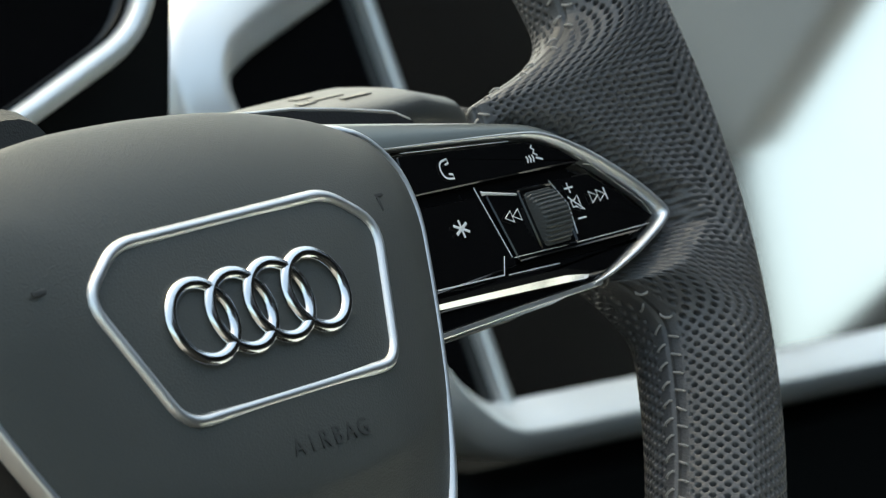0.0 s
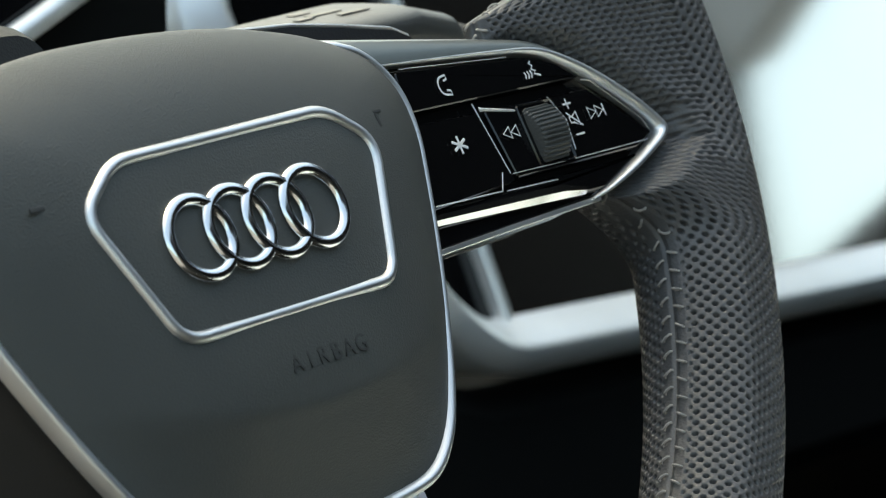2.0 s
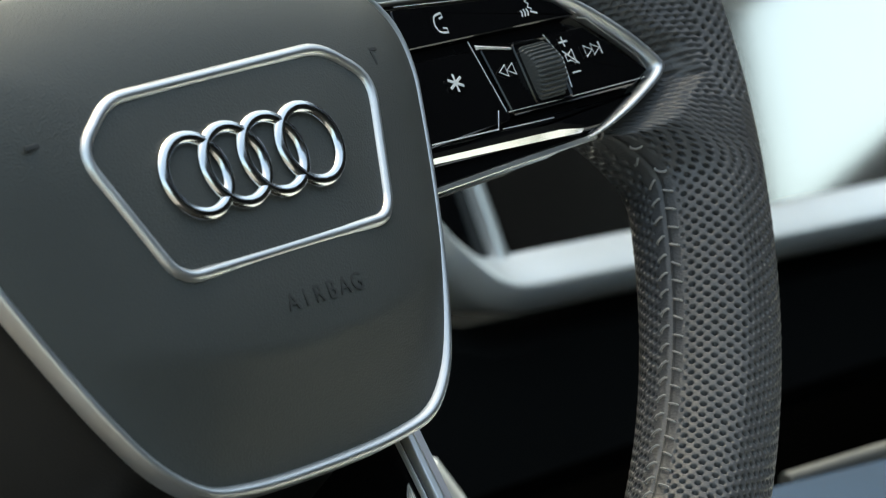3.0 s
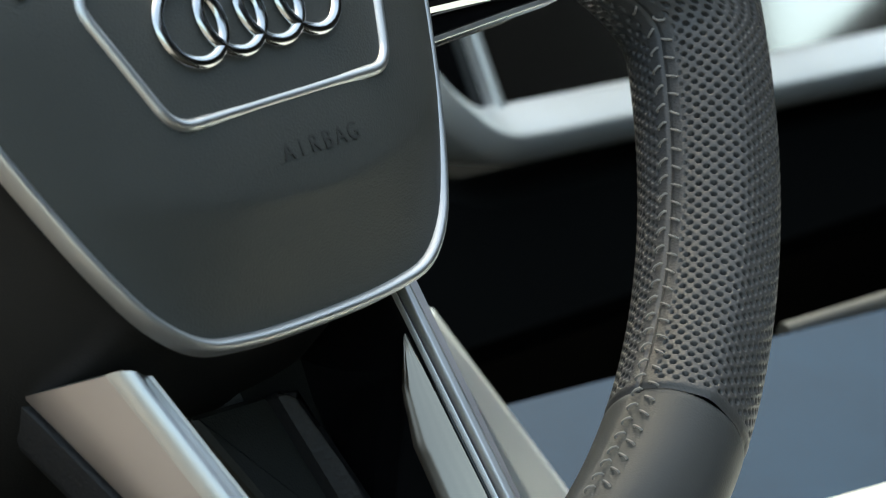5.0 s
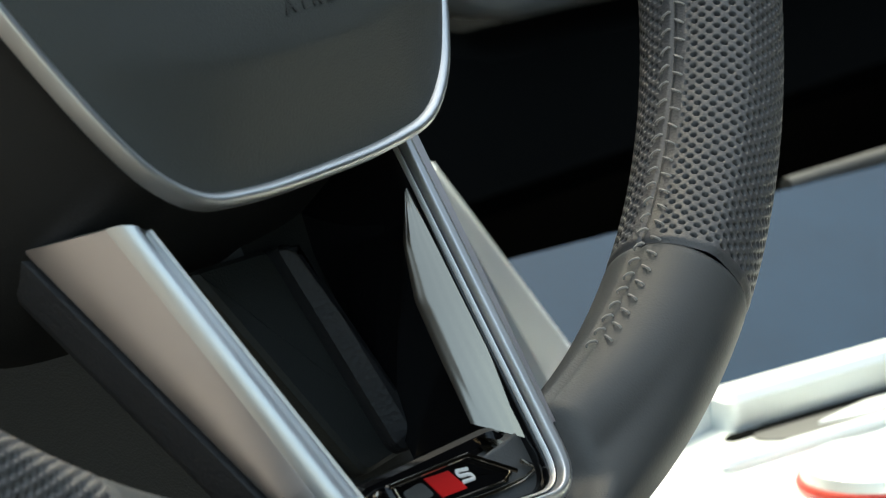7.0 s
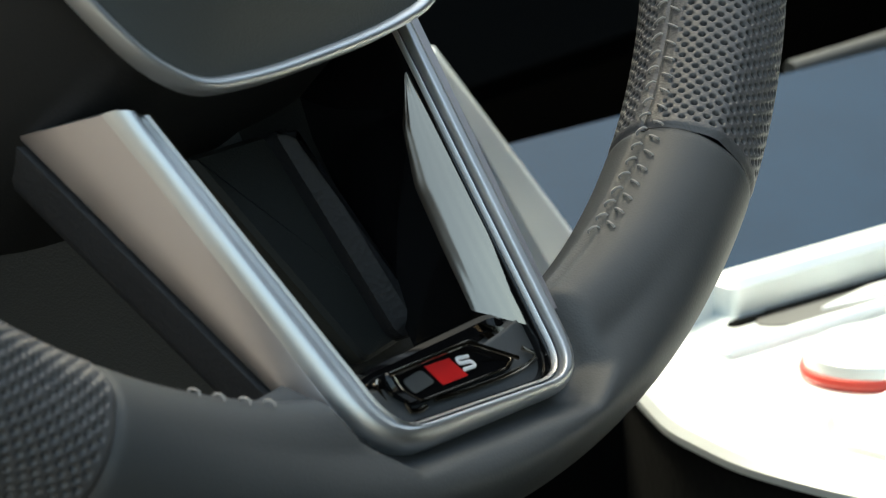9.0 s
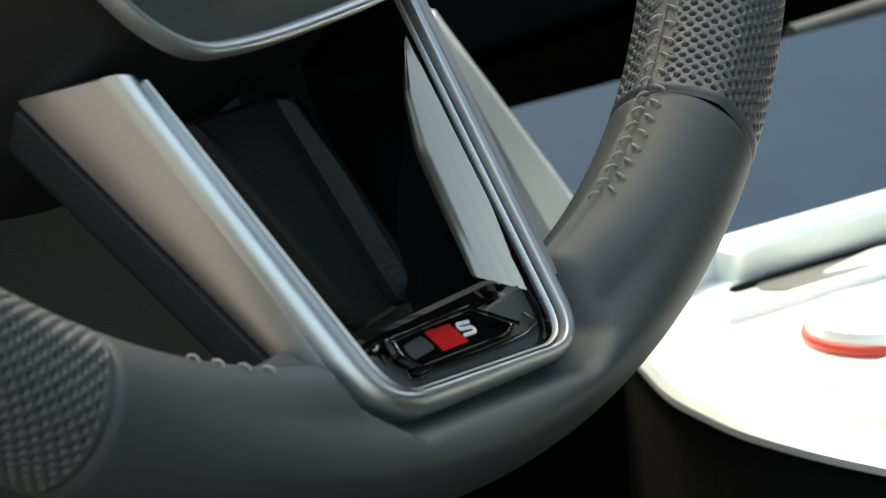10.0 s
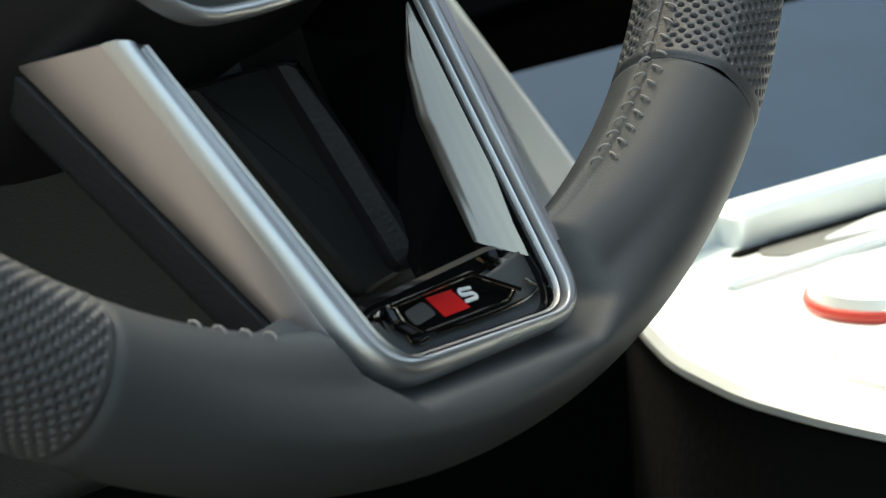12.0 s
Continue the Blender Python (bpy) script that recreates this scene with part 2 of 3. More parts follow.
rim = rim_section("rim_grip", 22, SEAM_A, 860, 520, LEATHER, True, label="perforated dark leather grip")
rim_section("rim_grip", SEAM_B, -152, 240, 260, LEATHER, True, label="perforated dark leather grip")
rim_section("rim_base", SEAM_A, SEAM_B, 160, 72, SMOOTH_LEATHER, False, -0.0001, "smooth dark grey leather")
rim_section("rim_crown", 22.2, 207.8, 120, 40, SMOOTH_LEATHER)

# cross stitches along the inner seam, in slanted pairs
bm = tube([(-0.0012, 0, -0.0005), (-0.0010, 0.0001, 0.0001), (0, 0.0002, 0.0004), (0.0010, 0.0001, 0.0001), (0.0012, 0, -0.0005)], 0.0003, n=6)
stitch_mesh = finish(bm, "stitch", THREAD)
rng = random.Random(4)
step = math.degrees(0.0046 / (RC - TUBE_R))
stitch_angles = [14 - k * step for k in range(int(84 / step))] + [-109 - k * step * 1.4 for k in range(4)]
for phi in stitch_angles:
    for side in ((0, 1) if phi > -90 else (1,)):
        psi = (SEAM_PSI - 10 * smoothstep(-46, -60, phi) if phi > -90 else SEAM_PSI - 33) + (-6.2 if side == 0 else 6.2)
        ph = phi - side * step * 0.45 + rng.uniform(-0.06, 0.06)
        p = Vector(rim_point(ph, psi, 0.00055))
        pa = Vector(rim_point(ph + 0.3, psi, 0.00055))
        pb = Vector(rim_point(ph, psi + 3, 0.00055))
        along, across = (pa - p).normalized(), (pb - p).normalized()
        up = along.cross(across).normalized()
        if up.dot(p - Vector(rim_point(ph, psi, -0.004))) < 0:
            up = -up
        tilt = radians((28 if side == 0 else -28) + rng.uniform(-7, 7))
        xd = across * math.cos(tilt) + along * math.sin(tilt)
        yd = up.cross(xd)
        st = new("stitch", stitch_mesh)
        st.parent = wheel
        st.matrix_local = Matrix(((xd.x, yd.x, up.x, p.x), (xd.y, yd.y, up.y, p.y), (xd.z, yd.z, up.z, p.z), (0, 0, 0, 1)))

# ---- airbag pad ----
HUB_C = Vector((0, -0.044))
half = [(0.0, 0.0082), (0.03, 0.0072), (0.0555, 0.0024), (0.0715, -0.0042), (0.0775, -0.014), (0.0775, -0.027), (0.0705, -0.046), (0.0635, -0.062), (0.0555, -0.078),
        (0.0475, -0.0905), (0.037, -0.0985), (0.02, -0.1005), (0.0, -0.1008)]
hub_pts = half + [(-x, y) for x, y in half[-2:0:-1]]
hub_pts = [(x, y - 0.05 * x * smoothstep(-0.03, 0.0, y)) for x, y in hub_pts]
hub_outline = rounded(hub_pts, 0.012, 4)
hub_angles = np.array([math.atan2(p.y - HUB_C.y, p.x - HUB_C.x) for p in hub_outline])
hub_reach = np.array([(p - HUB_C).length for p in hub_outline])
order = np.argsort(hub_angles)
hub_angles, hub_reach = hub_angles[order], hub_reach[order]


def hub_scale(u, v):
    d = Vector((u, v)) - HUB_C
    reach = np.interp(math.atan2(d.y, d.x), hub_angles, hub_reach, period=2 * math.pi)
    return d.length / reach


def pad_w(u, v):
    """The cover's dome, with a soft crease low down, below which it falls away."""
    sc = min(hub_scale(u, v), 1.0)
    drop = max(0.0, -0.0762 + 3.5 * u * u - v)
    return 0.0065 + 0.0142 * (1 - sc ** 4) - 0.30 * drop * smoothstep(0.0, 0.003, drop) * (1 - sc ** 8)


rings = []
for s in [1.0, 0.995, 0.985, 0.97] + [0.95 - 0.0223 * k for k in range(41)]:
    lift = {1.0: 0.0022, 0.995: 0.0008, 0.985: 0.0002}.get(s, 0.0)
    rings.append([(q.x, q.y, pad_w(q.x, q.y) - lift) for q in [HUB_C + (p - HUB_C) * s for p in hub_outline]])
pad = part("airbag_pad", loft(rings), PAD, wheel, "dark grey grained airbag cover", 60)
edge = trim(hub_outline, [(-0.0004, -0.0045), (-0.0003, -0.0008), (0.0005, -0.0001), (0.0014, -0.0003), (0.0023, -0.0012), (0.0031, -0.0030), (0.0034, -0.0052)], lambda x, y: 0.0080 - 0.0045 * smoothstep(-0.005, 0.0005, y))
part("pad_trim", edge, SATIN, wheel, "thin satin silver edge line", 60)
out_ring = [[(p.x + n.x * o, p.y + n.y * o, w) for p, n in zip(hub_outline, normals2(hub_outline, True))]
            for o, w in ((-0.0005, 0.0035), (0.0032, 0.0015), (0.0048, 0.0008), (0.0054, -0.0004), (0.0052, -0.006), (0.0010, -0.016), (-0.006, -0.036), (-0.012, -0.06))]
part("hub_body", loft(out_ring), HUB_PLASTIC, wheel, "black plastic hub body", 50)

# shield-shaped silver outline round the emblem
shield_half = [(0.0338, -0.0205), (0.0452, -0.0286), (0.0333, -0.0568)]
shield_half = [(x * 0.985, -0.0387 + (y + 0.0387) * 0.975) for x, y in shield_half]
shield = [Vector(p) for p in shield_half] + [Vector((-x, y)) for x, y in reversed(shield_half)]
shield_path = rounded([tuple(p) for p in shield], 0.0045, 5)
part("emblem_frame", trim(shield_path, [(-0.0026, -0.0012), (-0.0026, 0.0002), (-0.0018, 0.0010), (-0.0008, 0.0010), (0.0, 0.0002), (0.0, -0.0012)], pad_w), SATIN, wheel, "satin silver shield outline", 60)
for k in range(4):
    cx = -0.0192 + 0.01200 * k
    circle = [(cx + 0.0088 * math.cos(a), -0.0388 + 0.0080 * math.sin(a)) for a in np.linspace(0, 2 * math.pi, 64, endpoint=False)]
    pts = [(x, y, pad_w(x, y) + 0.0006 + 0.00005 * k) for x, y in circle]
    part("emblem_ring", tube(pts, 0.00142, True, 12, 0.7), CHROME, wheel, "polished chrome ring")


def lettering(name, words, size, at, mat, parent, rot=0.0, depth=0.0002, squeeze=1.0):
    cu = bpy.data.curves.new(name, "FONT")
    cu.body, cu.size, cu.extrude = words, size, depth
    cu.align_x, cu.align_y = "CENTER", "CENTER"
    tmp = new("lettering_curve", cu)
    bpy.context.view_layer.update()
    me = bpy.data.meshes.new_from_object(tmp.evaluated_get(bpy.context.evaluated_depsgraph_get()))
    bpy.data.objects.remove(tmp)
    bpy.data.curves.remove(cu)
    me.materials.clear()
    me.materials.append(mat)
    ob = new(name, me)
    ob.parent = parent
    ob.matrix_local = Matrix.Translation(at) @ Euler((0, 0, rot)).to_matrix().to_4x4() @ Matrix.Diagonal((squeeze, 1, 1, 1))
    return ob


for k, ch in enumerate("AIRBAG"):
    lettering("letter", ch, 0.0052, (-0.0065 + k * 0.0042, -0.0683, pad_w(-0.0065 + k * 0.0042, -0.0683)), MARK, pad)
part("moulded_mark", box((0.0035, 0.0008, 0.0004), (0.0525, -0.0225, pad_w(0.0525, -0.0225)), 0.0001), MARK, pad)
part("moulded_mark", box((0.0008, 0.003, 0.0004), (0.0520, -0.0245, pad_w(0.052, -0.0245)), 0.0001), MARK, pad)
part("moulded_mark", box((0.006, 0.0012, 0.0004), (-0.0545, -0.0245, pad_w(-0.0545, -0.0245)), 0.0001), MARK, pad)

# ---- right spoke with its switches ----


# stations along the arrow: outer edge, inner edge, share of the width that is bright silver
arrow = [((0.050, -0.0003), (0.050, -0.0095), 0.03), ((0.0834, -0.0053), (0.082, -0.0117), 0.05), ((0.1197, -0.0109), (0.118, -0.0150), 0.2), ((0.131, -0.0136), (0.129, -0.0168), 0.45),
         ((0.1457, -0.0216), (0.142, -0.0240), 0.62), ((0.1572, -0.0312), (0.154, -0.0332), 0.7), ((0.1638, -0.0390), (0.1598, -0.0393), 0.74), ((0.1645, -0.0416), (0.1602, -0.0408), 0.78),
         ((0.1608, -0.0441), (0.1575, -0.0424), 0.8), ((0.147, -0.0487), (0.1455, -0.0466), 0.8), ((0.1334, -0.0517), (0.1328, -0.0506), 0.8), ((0.1240, -0.0526), (0.1240, -0.0520), 0.8)]
fine_arrow = []
for (o0, i0, m0), (o1, i1, m1) in zip(arrow, arrow[1:]):
    for k in range(4):
        t = k / 4
        fine_arrow.append((Vector(o0).lerp(Vector(o1), t), Vector(i0).lerp(Vector(i1), t), m0 + (m1 - m0) * t))
for _ in range(3):
    fine_arrow = [fine_arrow[0]] + [tuple((a[j] + 2 * b[j] + c[j]) / 4 for j in range(3)) for a, b, c in zip(fine_arrow, fine_arrow[1:], fine_arrow[2:])] + [fine_arrow[-1]]
bright, shoulder = [], []
for o, i, m in fine_arrow:
    mid = i.lerp(o, m)
    high = min(0.0016, (mid - i).length * 0.8)
    bright.append([(q.x, q.y, 0.0068 + h) for q, h in ((i, -0.0026), (i, -0.0004), (i.lerp(mid, 0.2), high * 0.75), (i.lerp(mid, 0.55), high), (i.lerp(mid, 0.85), high * 0.85), (mid, high * 0.4), (mid, -0.002))])
    shoulder.append([(q.x, q.y, 0.0068 + h) for q, h in ((mid, -0.003), (mid, high * 0.3), (i.lerp(o, m + (1 - m) * 0.3), high * 0.25), (i.lerp(o, m + (1 - m) * 0.8), -0.0006), (o, -0.0022), (o, -0.006))])
part("spoke_bezel", loft(bright), SATIN, wheel, "satin silver arrow-shaped bezel", 60)
part("spoke_shoulder", loft(shoulder), GRAPHITE, wheel, "dark grey satin shoulder above the switches", 60)
part("lower_edge", loft([[(u, v - 0.0007, 0.0058), (u, v - 0.0005, 0.0066), (u, v + 0.0004, 0.0067), (u, v + 0.0006, 0.0060), (u, v, 0.003)] for u, v in ((0.050, -0.0540), (0.0705, -0.0534), (0.0983, -0.0526), (0.1295, -0.0520))]), SATIN, wheel, "thin silver lower edge", 60)

part("spoke_panel", slab([(0.05, -0.010), (0.117, -0.0148), (0.1290, -0.0166), (0.1420, -0.0238), (0.160, -0.0400), (0.1340, -0.0510), (0.05, -0.0532)], -0.012, 0.0042), GLOSS, wheel, "gloss black switch panel")
part("spoke_cover", slab([(0.04, -0.003), (0.1190, -0.0118), (0.1400, -0.0195), (0.150, -0.03), (0.150, -0.045), (0.1300, -0.0505), (0.04, -0.0525)], -0.022, 0.0015, 0.002), RUBBER, wheel, "black spoke back cover")


def switch(name, pts, label, r=0.0008, top=0.0062, tilt=0.0):
    return part(name, slab(rounded(pts, r, 3), 0.003, lambda x, y: top + tilt * (y + 0.03), 0.0003), GLOSS, wheel, label)


key_top = switch("switch_key", [(0.0785, -0.0130), (0.1240, -0.0168), (0.1345, -0.0200), (0.1405, -0.0243), (0.1340, -0.0240), (0.0765, -0.0225)], "gloss black upper switch key", top=0.0064)
key_star = switch("switch_key", [(0.0760, -0.0252), (0.1015, -0.0262), (0.1035, -0.0432), (0.0715, -0.0444)], "gloss black square switch key")
key_skip = switch("switch_key", [(0.1028, -0.0262), (0.1415, -0.0272), (0.1588, -0.0408), (0.1515, -0.0432), (0.1048, -0.0425)], "gloss black arrow-shaped switch key")
part("lower_strip", slab(rounded([(0.072, -0.0458), (0.1045, -0.0442), (0.1505, -0.0448), (0.1345, -0.0500), (0.068, -0.0482)], 0.0006, 3), 0.003, 0.0055, 0.0004), GLOSS, wheel)
blade = []
for k in range(9):
    t = k / 8
    u = 0.060 + 0.0655 * t
    top, low = -0.0452 - 0.0016 * t - 0.002 * smoothstep(0.85, 1.0, t), -0.0473 - 0.0030 * t
    blade.append([(u, top, 0.0060), (u, top - 0.0002, 0.0072), (u, top * 0.45 + low * 0.55, 0.0070), (u, low, 0.0060), (u, low, 0.004), (u, top, 0.004)])
part("chrome_blade", loft(blade), CHROME, wheel, "polished chrome blade", 25)
for pts, rad in (([(0.0994, -0.0240), (0.1024, -0.0412)], 0.0002), ([(0.0730, -0.0437), (0.0971, -0.0445), (0.0998, -0.0405)], 0.00016), ([(0.0986, -0.0447), (0.1176, -0.0454)], 0.00014),
                 ([(0.1408, -0.0250), (0.1438, -0.0256), (0.1565, -0.0370), (0.1580, -0.0404)], 0.00015), ([(0.1356, -0.0196), (0.1412, -0.0240)], 0.00014), ([(0.080, -0.0126), (0.118, -0.0158)], 0.00012),
                 ([(0.1030, -0.0414), (0.1300, -0.0420), (0.1559, -0.0423)], 0.0001), ([(0.1262, -0.0268), (0.1296, -0.0330), (0.1284, -0.0400)], 0.0002)):
    part("key_line", tube([(x, y, 0.0064) for x, y in pts], rad, False, 6, 0.5), SATIN, wheel)
part("slider_mark", loft([[(u, v - r, 0.0064), (u, v, 0.0068), (u, v + r, 0.0064)] for u, v, r in ((0.1010, -0.0257, 0.0006), (0.1025, -0.0259, 0.0004), (0.1128, -0.0279, 0.0003))]), ICON, wheel, "thin bright slider mark")

# ribbed roller, its axis across the spoke
rings = []
for x, rad in ((-0.0052, 0.0062), (-0.005, 0.0074), (-0.0044, 0.0079), (0.0044, 0.0079), (0.005, 0.0074), (0.0052, 0.0062)):
    ring = []
    for k in range(176):
        a = 2 * math.pi * k / 176
        r = rad - (0.00045 if k % 4 in (0, 1) else 0.0)
        ring.append((0.1207 + x, -0.0345 + r * math.cos(a), 0.0018 + r * math.sin(a)))
    rings.append(ring)
part("roller", loft(rings), ROLLER, wheel, "ribbed black thumb roller", 20)
part("roller_well", trim(rounded([(0.1140, -0.0270), (0.1275, -0.0275), (0.1275, -0.0420), (0.1140, -0.0415)], 0.001, 3), [(-0.0002, 0.0), (0.0, 0.0004), (0.0004, 0.0)], lambda x, y: 0.0062), GLOSS, wheel)


def icon(pts_list, at, parent, width=0.00026, loops=False, w=0.0068):
    for pts in pts_list:
        part("icon", tube([(at[0] + x * 0.0016, at[1] + y * 0.00122, w) for x, y in pts], width, loops, 6, 0.25), ICON, parent)


icon([[(1.1 * math.cos(a) - 0.2, 1.7 * math.sin(a)) for a in np.linspace(1.75, 4.5, 9)], [(-0.4, 1.7), (0.9, 1.9), (0.9, 1.1), (0.1, 0.9)], [(-0.4, -1.7), (0.9, -1.9), (0.9, -1.1), (0.1, -0.9)]],
     (0.0925, -0.0187), key_top)
icon([[(0.3, 1.9), (-0.2, 1.5), (0.4, 1.0), (-0.1, 0.4), (0.7, -0.1), (0.1, -0.5), (1.5, -1.1)], [(-0.6, 0.2), (-0.4, -0.5), (-0.7, -1.2)], [(-1.3, 0.2), (-1.1, -0.5), (-1.4, -1.2)], [(-2.0, 0.1), (-1.8, -0.5), (-2.1, -1.1)]],
     (0.1246, -0.0204), key_top)
icon([[(1.7 * math.cos(a), 1.7 * math.sin(a)), (-1.7 * math.cos(a), -1.7 * math.sin(a))] for a in (radians(90), radians(30), radians(-30))], (0.0890, -0.0322), key_star, 0.00036)
tri = [(-0.2, 1.1), (-0.2, -1.1), (1.5, 0.0)]
icon([[(-x - 0.2, y) for x, y in tri], [(-x + 1.6, y) for x, y in tri]], (0.1078, -0.0325), key_skip, 0.00022, True)
icon([tri, [(x - 1.8, y) for x, y in tri]], (0.1412, -0.0330), key_skip, 0.00022, True)
icon([[(1.7, 1.2), (1.7, -1.2)]], (0.1412, -0.0330), key_skip, 0.00022)
icon([[(-1, 0), (1, 0)], [(0, 1), (0, -1)]], (0.1315, -0.0296), key_skip, 0.00022)
icon([[(-1, 0), (1, 0)]], (0.1319, -0.0370), key_skip, 0.00022)
icon([[(-1.1, 0.6), (-0.3, 0.6), (0.8, 1.4), (0.8, -1.4), (-0.3, -0.6), (-1.1, -0.6), (-1.1, 0.6)], [(-1.4, 1.5), (1.3, -1.5)]], (0.1321, -0.0334), key_skip, 0.0002)

# ---- lower spoke: a V of satin silver with a gloss black inside ----


def vee_w(x, y):
    return 0.0112 - (y + 0.172) * 0.19


def vee_edge(pts, radii):
    raw = rounded(pts, radii, 9, False)
    out = []
    for k, (a, b) in enumerate(zip(raw, raw[1:])):
        m = 14 if k in (0, len(raw) - 2) else (8 if k == len(raw) // 2 - 1 else 1)
        out += [a + (b - a) * (j / m) for j in range(m)]
    return out + [raw[-1]]


vee_path = vee_edge([(0.0393, -0.089), (0.0262, -0.1768), (-0.0287, -0.1722), (-0.0428, -0.0985)], [0, 0.0085, 0.0095, 0])
vee_outer = vee_edge([(0.0440, -0.089), (0.0304, -0.1797), (-0.0345, -0.1770), (-0.0486, -0.0948)], [0, 0.0115, 0.0160, 0])
vn = [-n for n in normals2(vee_path, False)]
if vn[0].x < 0:
    vn = [-n for n in vn]


def vee(profile, mat, name, label, sharp=50):
    rings = []
    for p, n in zip(vee_path, vn):
        rings.append([(p.x + n.x * o, p.y + n.y * o, vee_w(p.x, p.y) + h) for o, h in profile])
    return part(name, loft(rings, closed=False), mat, wheel, label, sharp)


rings = []
for k, (a, b) in enumerate(zip(vee_path, vee_outer)):
    f = k / (len(vee_path) - 1)
    crest = 0.38 - 0.22 * smoothstep(0.30, 0.42, f) + 0.36 * smoothstep(0.58, 0.70, f)
    left = smoothstep(0.58, 0.70, f)
    ring = []
    for q, h in ((0.0, -0.003), (0.0, -0.0002), (0.04, 0.0003 * left), (0.09, -0.0004 * left), (crest * 0.55, -0.0006 * left), (crest * 0.85, -0.0001 * left), (crest, 0.0), (crest + (1 - crest) * 0.35, -0.0005), (crest + (1 - crest) * 0.65, -0.0014), (crest + (1 - crest) * 0.88, -0.0026), (1.0, -0.0042), (1.0, -0.0065)):
        p = a.lerp(b, q)
        ring.append((p.x, p.y, vee_w(p.x, p.y) + h))
    rings.append(ring)
part("vee_trim", loft(rings), SATIN, wheel, "satin silver frame of the lower spoke", 55)
vee([(-0.0010, -0.0032), (-0.0009, -0.0025), (-0.0006, -0.0020), (-0.0004, -0.0024)], SATIN, "vee_line", "hair-thin silver inner line")
vee([(-0.0014, -0.0052), (-0.0012, -0.0042), (-0.0006, -0.0024), (-0.0001, -0.0022)], GLOSS, "vee_liner", "gloss black inner liner")
vee([(-0.0013, -0.0050), (-0.0004, -0.018), (-0.002, -0.034)], GLOSS, "vee_wall", "gloss black inner wall")
# polished facet on one inner wall, hollow across, rippled to streak its reflections
near_edge = [(0.0349, -0.1083, 0.004), (0.0334, -0.1196, 0.004), (0.0313, -0.1342, 0.004), (0.0294, -0.1476, 0.004), (0.0272, -0.1656, 0.004)]
deep_edge = [(0.0345, -0.1088, 0.0045), (0.0290, -0.1185, 0.0078), (0.0251, -0.1304, 0.0100), (0.0237, -0.1428, 0.0110), (0.0223, -0.1575, 0.0120)]
facet = []
for k in range(33):
    f = k / 32 * 4
    i, t = min(int(f), 3), f - min(int(f), 3)
    a = Vector(near_edge[i]).lerp(Vector(near_edge[i + 1]), t)
    b = Vector(deep_edge[i]).lerp(Vector(deep_edge[i + 1]), t)
    row = []
    for q in np.linspace(0, 1, 40):
        p = a.lerp(b, q)
        hollow = 0.07 * (a - b).length * math.sin(math.pi * q) + 0.00003 * math.sin(q * 9 + 1.0) + 0.000012 * math.sin(q * 29)
        row.append((p.x + hollow * 0.7, p.y, vee_w(p.x, p.y) - p.z - hollow * 0.7))
    facet.append(row + [(b.x + 0.010, b.y, vee_w(0, b.y) - b.z - 0.002), (a.x + 0.004, a.y, vee_w(0, a.y) - a.z - 0.002)])
part("facet", loft(facet), DARK_CHROME, wheel, "mirror-bright smoked chrome facet, the gold of its reflections put into its tint", 50)
# side panels of both arms, running back from the silver ridge, with a black padded back
for sgn in (-1, 1):
    rows_, back_ = [], []
    for k in range(21):
        t = k / 20
        fr = Vector((-0.0484, -0.0950, -0.0078)).lerp(Vector((-0.0368, -0.1640, 0.0052)), t)
        re = Vector((-0.0500, -0.0917, -0.0296)).lerp(Vector((-0.0392, -0.1580, -0.0040)), t)
        n = Vector((-1, 0, 0))
        row = [fr + Vector((0.004, 0, 0)), fr, fr.lerp(re, 0.06) + n * 0.0002, fr.lerp(re, 0.5) + n * 0.0006, fr.lerp(re, 0.97) + n * 0.0002, re, re + Vector((0.0012, 0, 0)), fr.lerp(re, 0.5) + Vector((0.004, 0, 0))]
        rows_.append([(-sgn * p.x, p.y, p.z) for p in row])
        back = Vector((0.0008, -0.001, -0.001))
        r2 = re + Vector((0.0030, -0.0030, -0.0125))
        row = [re + back, re.lerp(r2, 0.15) + n * 0.0006, re.lerp(r2, 0.8) + n * 0.0008, r2, r2 + Vector((0.008, 0, -0.002)), re + Vector((0.008, 0, 0))]
        back_.append([(-sgn * p.x, p.y, p.z) for p in row])
    part("side_panel", loft(rows_), SATIN_ROSE_CAST, wheel, "satin silver side panel of the lower spoke", 40)
    part("arm_back", loft(back_), ARM_SKIN, wheel, "black padded back of the spoke arm", 50)
